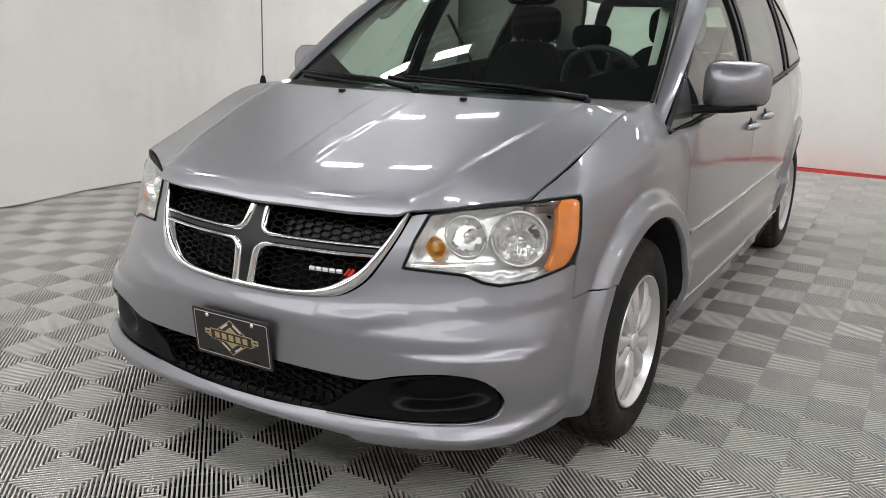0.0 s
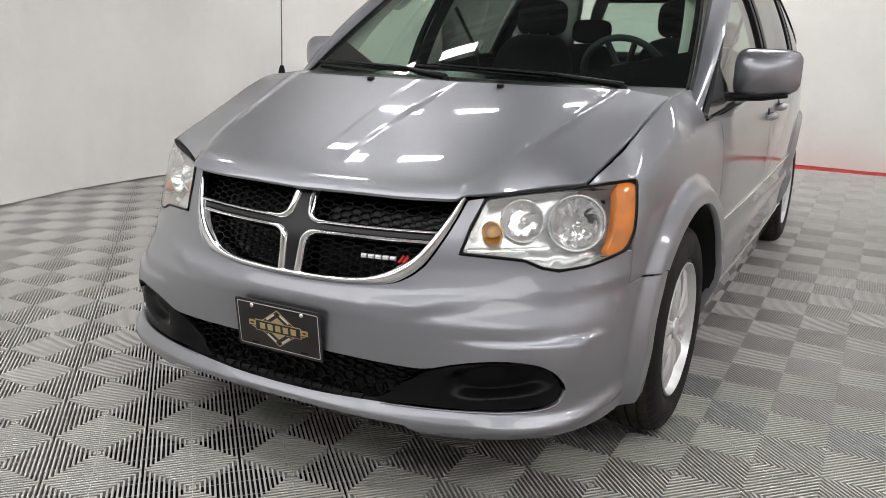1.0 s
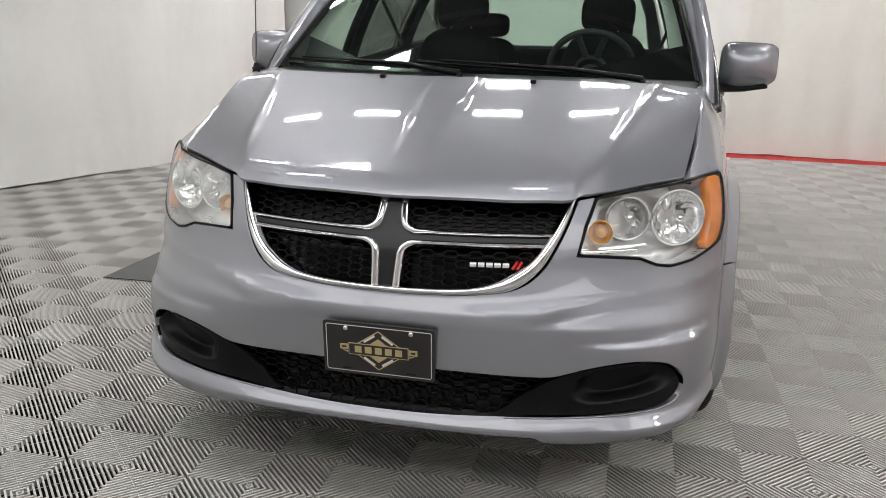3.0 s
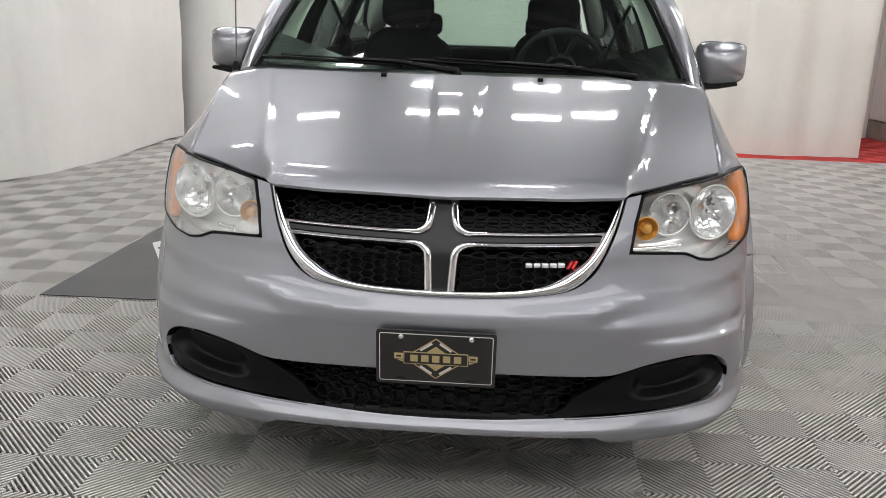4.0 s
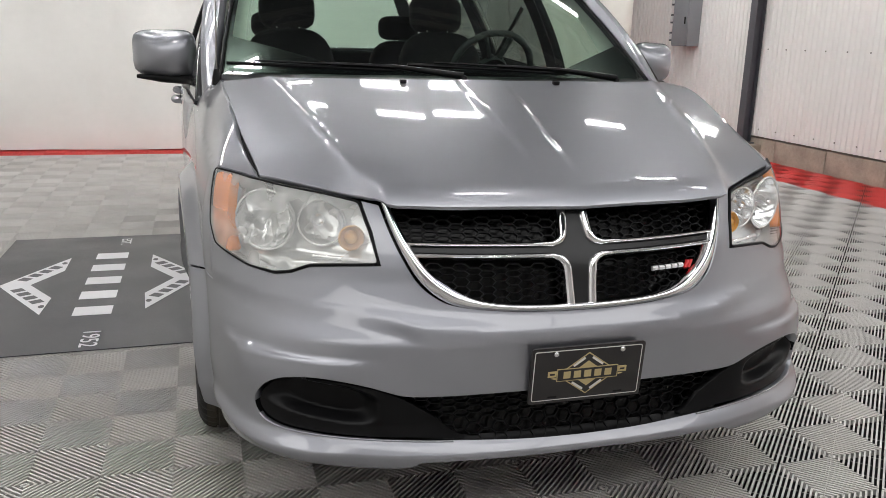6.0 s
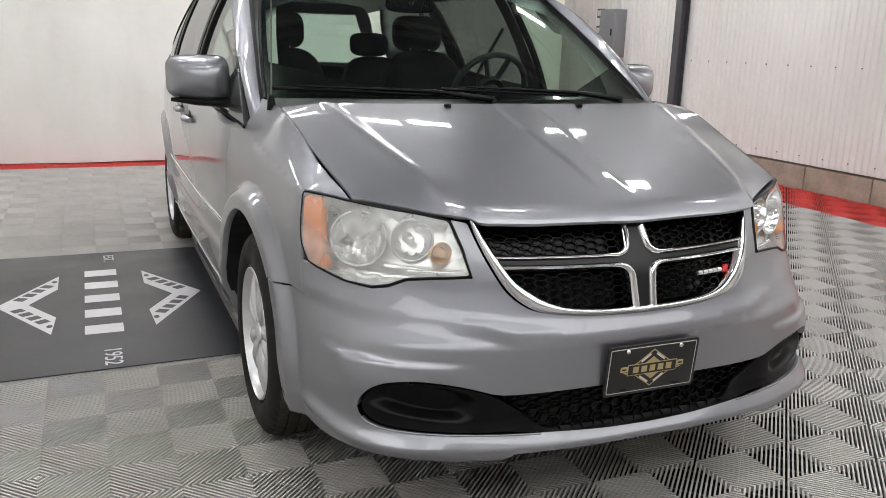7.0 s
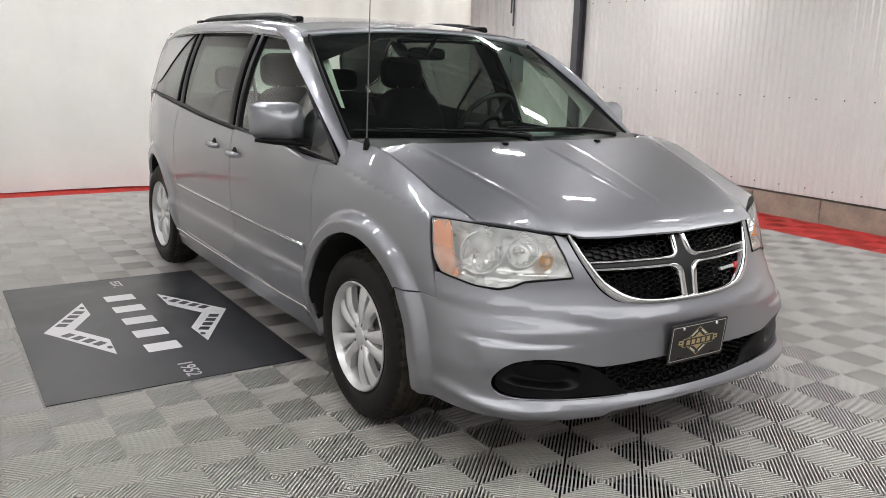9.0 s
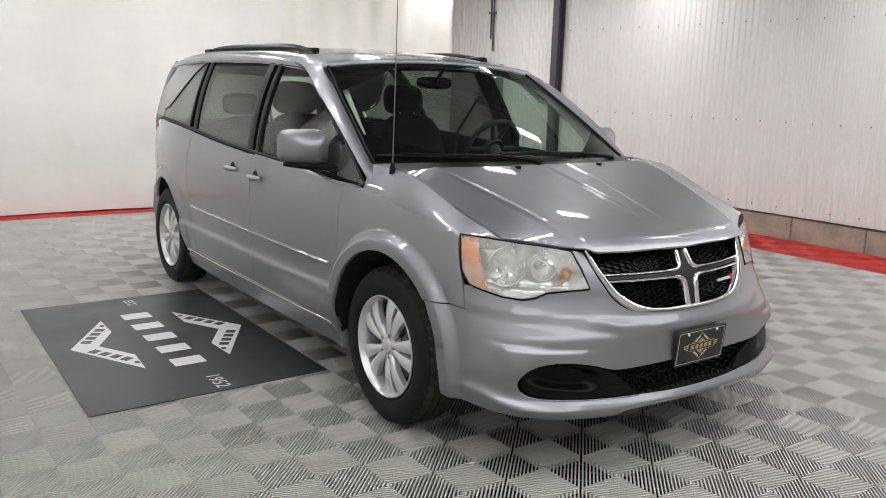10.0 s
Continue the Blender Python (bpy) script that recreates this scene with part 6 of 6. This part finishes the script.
part("mirror_stalk", finish(tube(bmesh.new(), [(0, 1.01, 1.53), (0, 0.93, 1.60)], 0.012, 8)), BLACK, rv)
bm = bmesh.new()
box(bm, 0, 2.2, 0.42, 1.5, 3.0, 0.06)
part("cabin_floor", bm, DASH, van)
bm = bmesh.new()
box(bm, 0, 0.30, 0.85, 1.4, 0.03, 0.52)
part("firewall", bm, DARK, van)

# ---- printed mat beside the van ----
mat_ob = thing("floor_mat", "charcoal printed floor mat with white chevrons beside the van", "floor mat", at=(0, 0, 0))
bm = bmesh.new()
prism(bm, [(-2.045, 0.712), (-0.838, 0.736), (-0.838, 2.735), (-2.015, 2.728)], 0.0015, 0.0055)
part("sheet", bm, MAT_GREY, mat_ob)


def ink(name, pts):
    part(name, prism(bmesh.new(), pts, 0.005, 0.0064), MAT_WHITE, mat_ob)


# chevron pair, names in them as plain dark bars, the year and its lead word in letters
for name, apex, sx in (("chevron", -0.922, 1), ("chevron", -1.915, -1)):
    base = apex - sx * 0.277
    yo = 1.732
    ink(name, [(base, yo + 0.500), (base + sx * 0.000, yo + 0.235), (apex - sx * 0.148, yo - 0.010), (base - sx * 0.005, yo - 0.255), (base + sx * 0.01, yo - 0.505), (apex, yo)][::1 if sx < 0 else -1])
    for sy, cnt in ((1, 4), (-1, 4)):
        a = np.array([base + sx * 0.035, yo + sy * 0.335])
        b = np.array([apex - sx * 0.085, yo + sy * 0.060])
        d = (b - a) / np.linalg.norm(b - a)
        n = np.array([-d[1], d[0]])
        L = np.linalg.norm(b - a)
        for k in range(cnt):
            p = a + d * L * (k + 0.15) / cnt
            q = a + d * L * (k + 0.80) / cnt
            w = 0.028
            pts = [tuple(p - n * w), tuple(q - n * w), tuple(q + n * w), tuple(p + n * w)]
            part("name_bar", prism(bmesh.new(), pts, 0.006, 0.0072), MAT_GREY, mat_ob)
        e = np.array([base + sx * 0.020, yo + sy * 0.385])
        part("dot", prism(bmesh.new(), [(e[0] + 0.014 * math.cos(t), e[1] + 0.022 * math.sin(t)) for t in np.linspace(0, math.tau, 12, endpoint=False)], 0.006, 0.0072), MAT_GREY, mat_ob)
for k in range(5):
    y0 = 2.335 - k * 0.250
    ink("name_bar", [(-1.505, y0 - 0.03), (-1.505, y0 - 0.155), (-1.335, y0 - 0.155), (-1.335, y0 - 0.03)][::-1])
writing("EST.", 0.085, MAT_WHITE, "lead_word", mat_ob, pose(-1.372, 2.575, 0.0062, 0, 0, -90), 0.0008)
writing("1952", 0.105, MAT_WHITE, "year", mat_ob, pose(-1.395, 0.865, 0.0062, 0, 0, -90), 0.0008)

# ---- ribbed floor tiles ----
RIBS = 20


def tile_geometry():
    """One tile: four fields of slanted ribs round its middle, with thin cross bars below their tops."""
    V, F = [], []
    diag = CELL * math.sqrt(2)
    pitch = diag / RIBS
    w = pitch * 0.44
    r2 = math.sqrt(0.5)
    for qx in (1, -1):
        for qy in (1, -1):
            flip = qx * qy < 0

            def put(d, h, z):
                # d along the outward diagonal, h across it
                return (qx * (d * r2 + h * r2), qy * (d * r2 - h * r2), z)

            def face(ids):
                F.append(tuple(ids[::-1]) if not flip else tuple(ids))
            for k in range(RIBS):
                d0, d1 = (k + 0.5) * pitch - w / 2, (k + 0.5) * pitch + w / 2
                h0, h1 = min(d0, diag - d0) - 0.0001, min(d1, diag - d1) - 0.0001
                if h0 < 0.001 or h1 < 0.001:
                    h0 = h1 = max(min(h0, h1), 0.002)
                b = len(V)
                for z, e in ((0.0, -0.0009), (-0.0010, 0.0), (-0.0038, 0.0), (-0.0056, -0.0022), (-0.024, -0.0022)):
                    V.extend([put(d0 - e, -h0, z), put(d0 - e, h0, z), put(d1 + e, h1, z), put(d1 + e, -h1, z)])
                face((b, b + 1, b + 2, b + 3))
                for u in (b, b + 4, b + 8, b + 12):
                    face((u, u + 4, u + 5, u + 1))
                    face((u + 2, u + 6, u + 7, u + 3))
            b = len(V)
            V.extend([put(0.002, -0.0009, -0.0016), put(0.002, 0.0009, -0.0016), put(diag - 0.002, 0.0009, -0.0016), put(diag - 0.002, -0.0009, -0.0016)])
            face((b, b + 1, b + 2, b + 3))
            for hh in (-0.5, 0.5):
                b = len(V)
                c = hh * diag * 0.5
                V.extend([put(diag * 0.27, c - 0.0012, -0.0055), put(diag * 0.27, c + 0.0012, -0.0055), put(diag * 0.73, c + 0.0012, -0.0055), put(diag * 0.73, c - 0.0012, -0.0055)])
                face((b, b + 1, b + 2, b + 3))
    return V, F


TV, TF = tile_geometry()
tile_meshes = {}
for key, mat in (("grey", TILE_GREY), ("red", TILE_RED)):
    me = mesh_from(TV, TF, "tile_" + key)
    me.materials.append(mat)
    tile_meshes[key] = me
VA = np.array(TV)
rest = {"grey": [], "red": []}
spots = []
for i in range(-11, 18):
    for j in range(-17, 22):
        spots.append((NODE[0] + 2 * CELL * i, NODE[1] + 2 * CELL * j))
spots = [p for p in spots if FLOOR_X[0] < p[0] < WALL_X - 0.06 and p[1] < 8.9]
spots.sort(key=lambda p: abs(p[0] + 0.2) / 1.15 + abs(p[1] + 0.3))
for k, (x, y) in enumerate(spots):
    key = "red" if (x > RED_X or y > RED_Y) and x > -3.4 else "grey"
    if k < 300:
        ob = part("floor_tile", tile_meshes[key], TILE_GREY, floor)
        ob.location = (x, y, 0)
    else:
        rest[key].append((x, y))
for key, places in rest.items():
    if not places:
        continue
    V = np.concatenate([VA + np.array([x, y, 0]) for x, y in places])
    n = len(VA)
    F = [tuple(i + n * k for i in f) for k in range(len(places)) for f in TF]
    me = bpy.data.meshes.new("floor_tiles_" + key)
    me.from_pydata(V.tolist(), [], F)
    ob = part("floor_tiles", me, TILE_GREY if key == "grey" else TILE_RED, floor)
    tagged(ob, "ribbed %s plastic floor tiles further off" % key, kind="stuff")
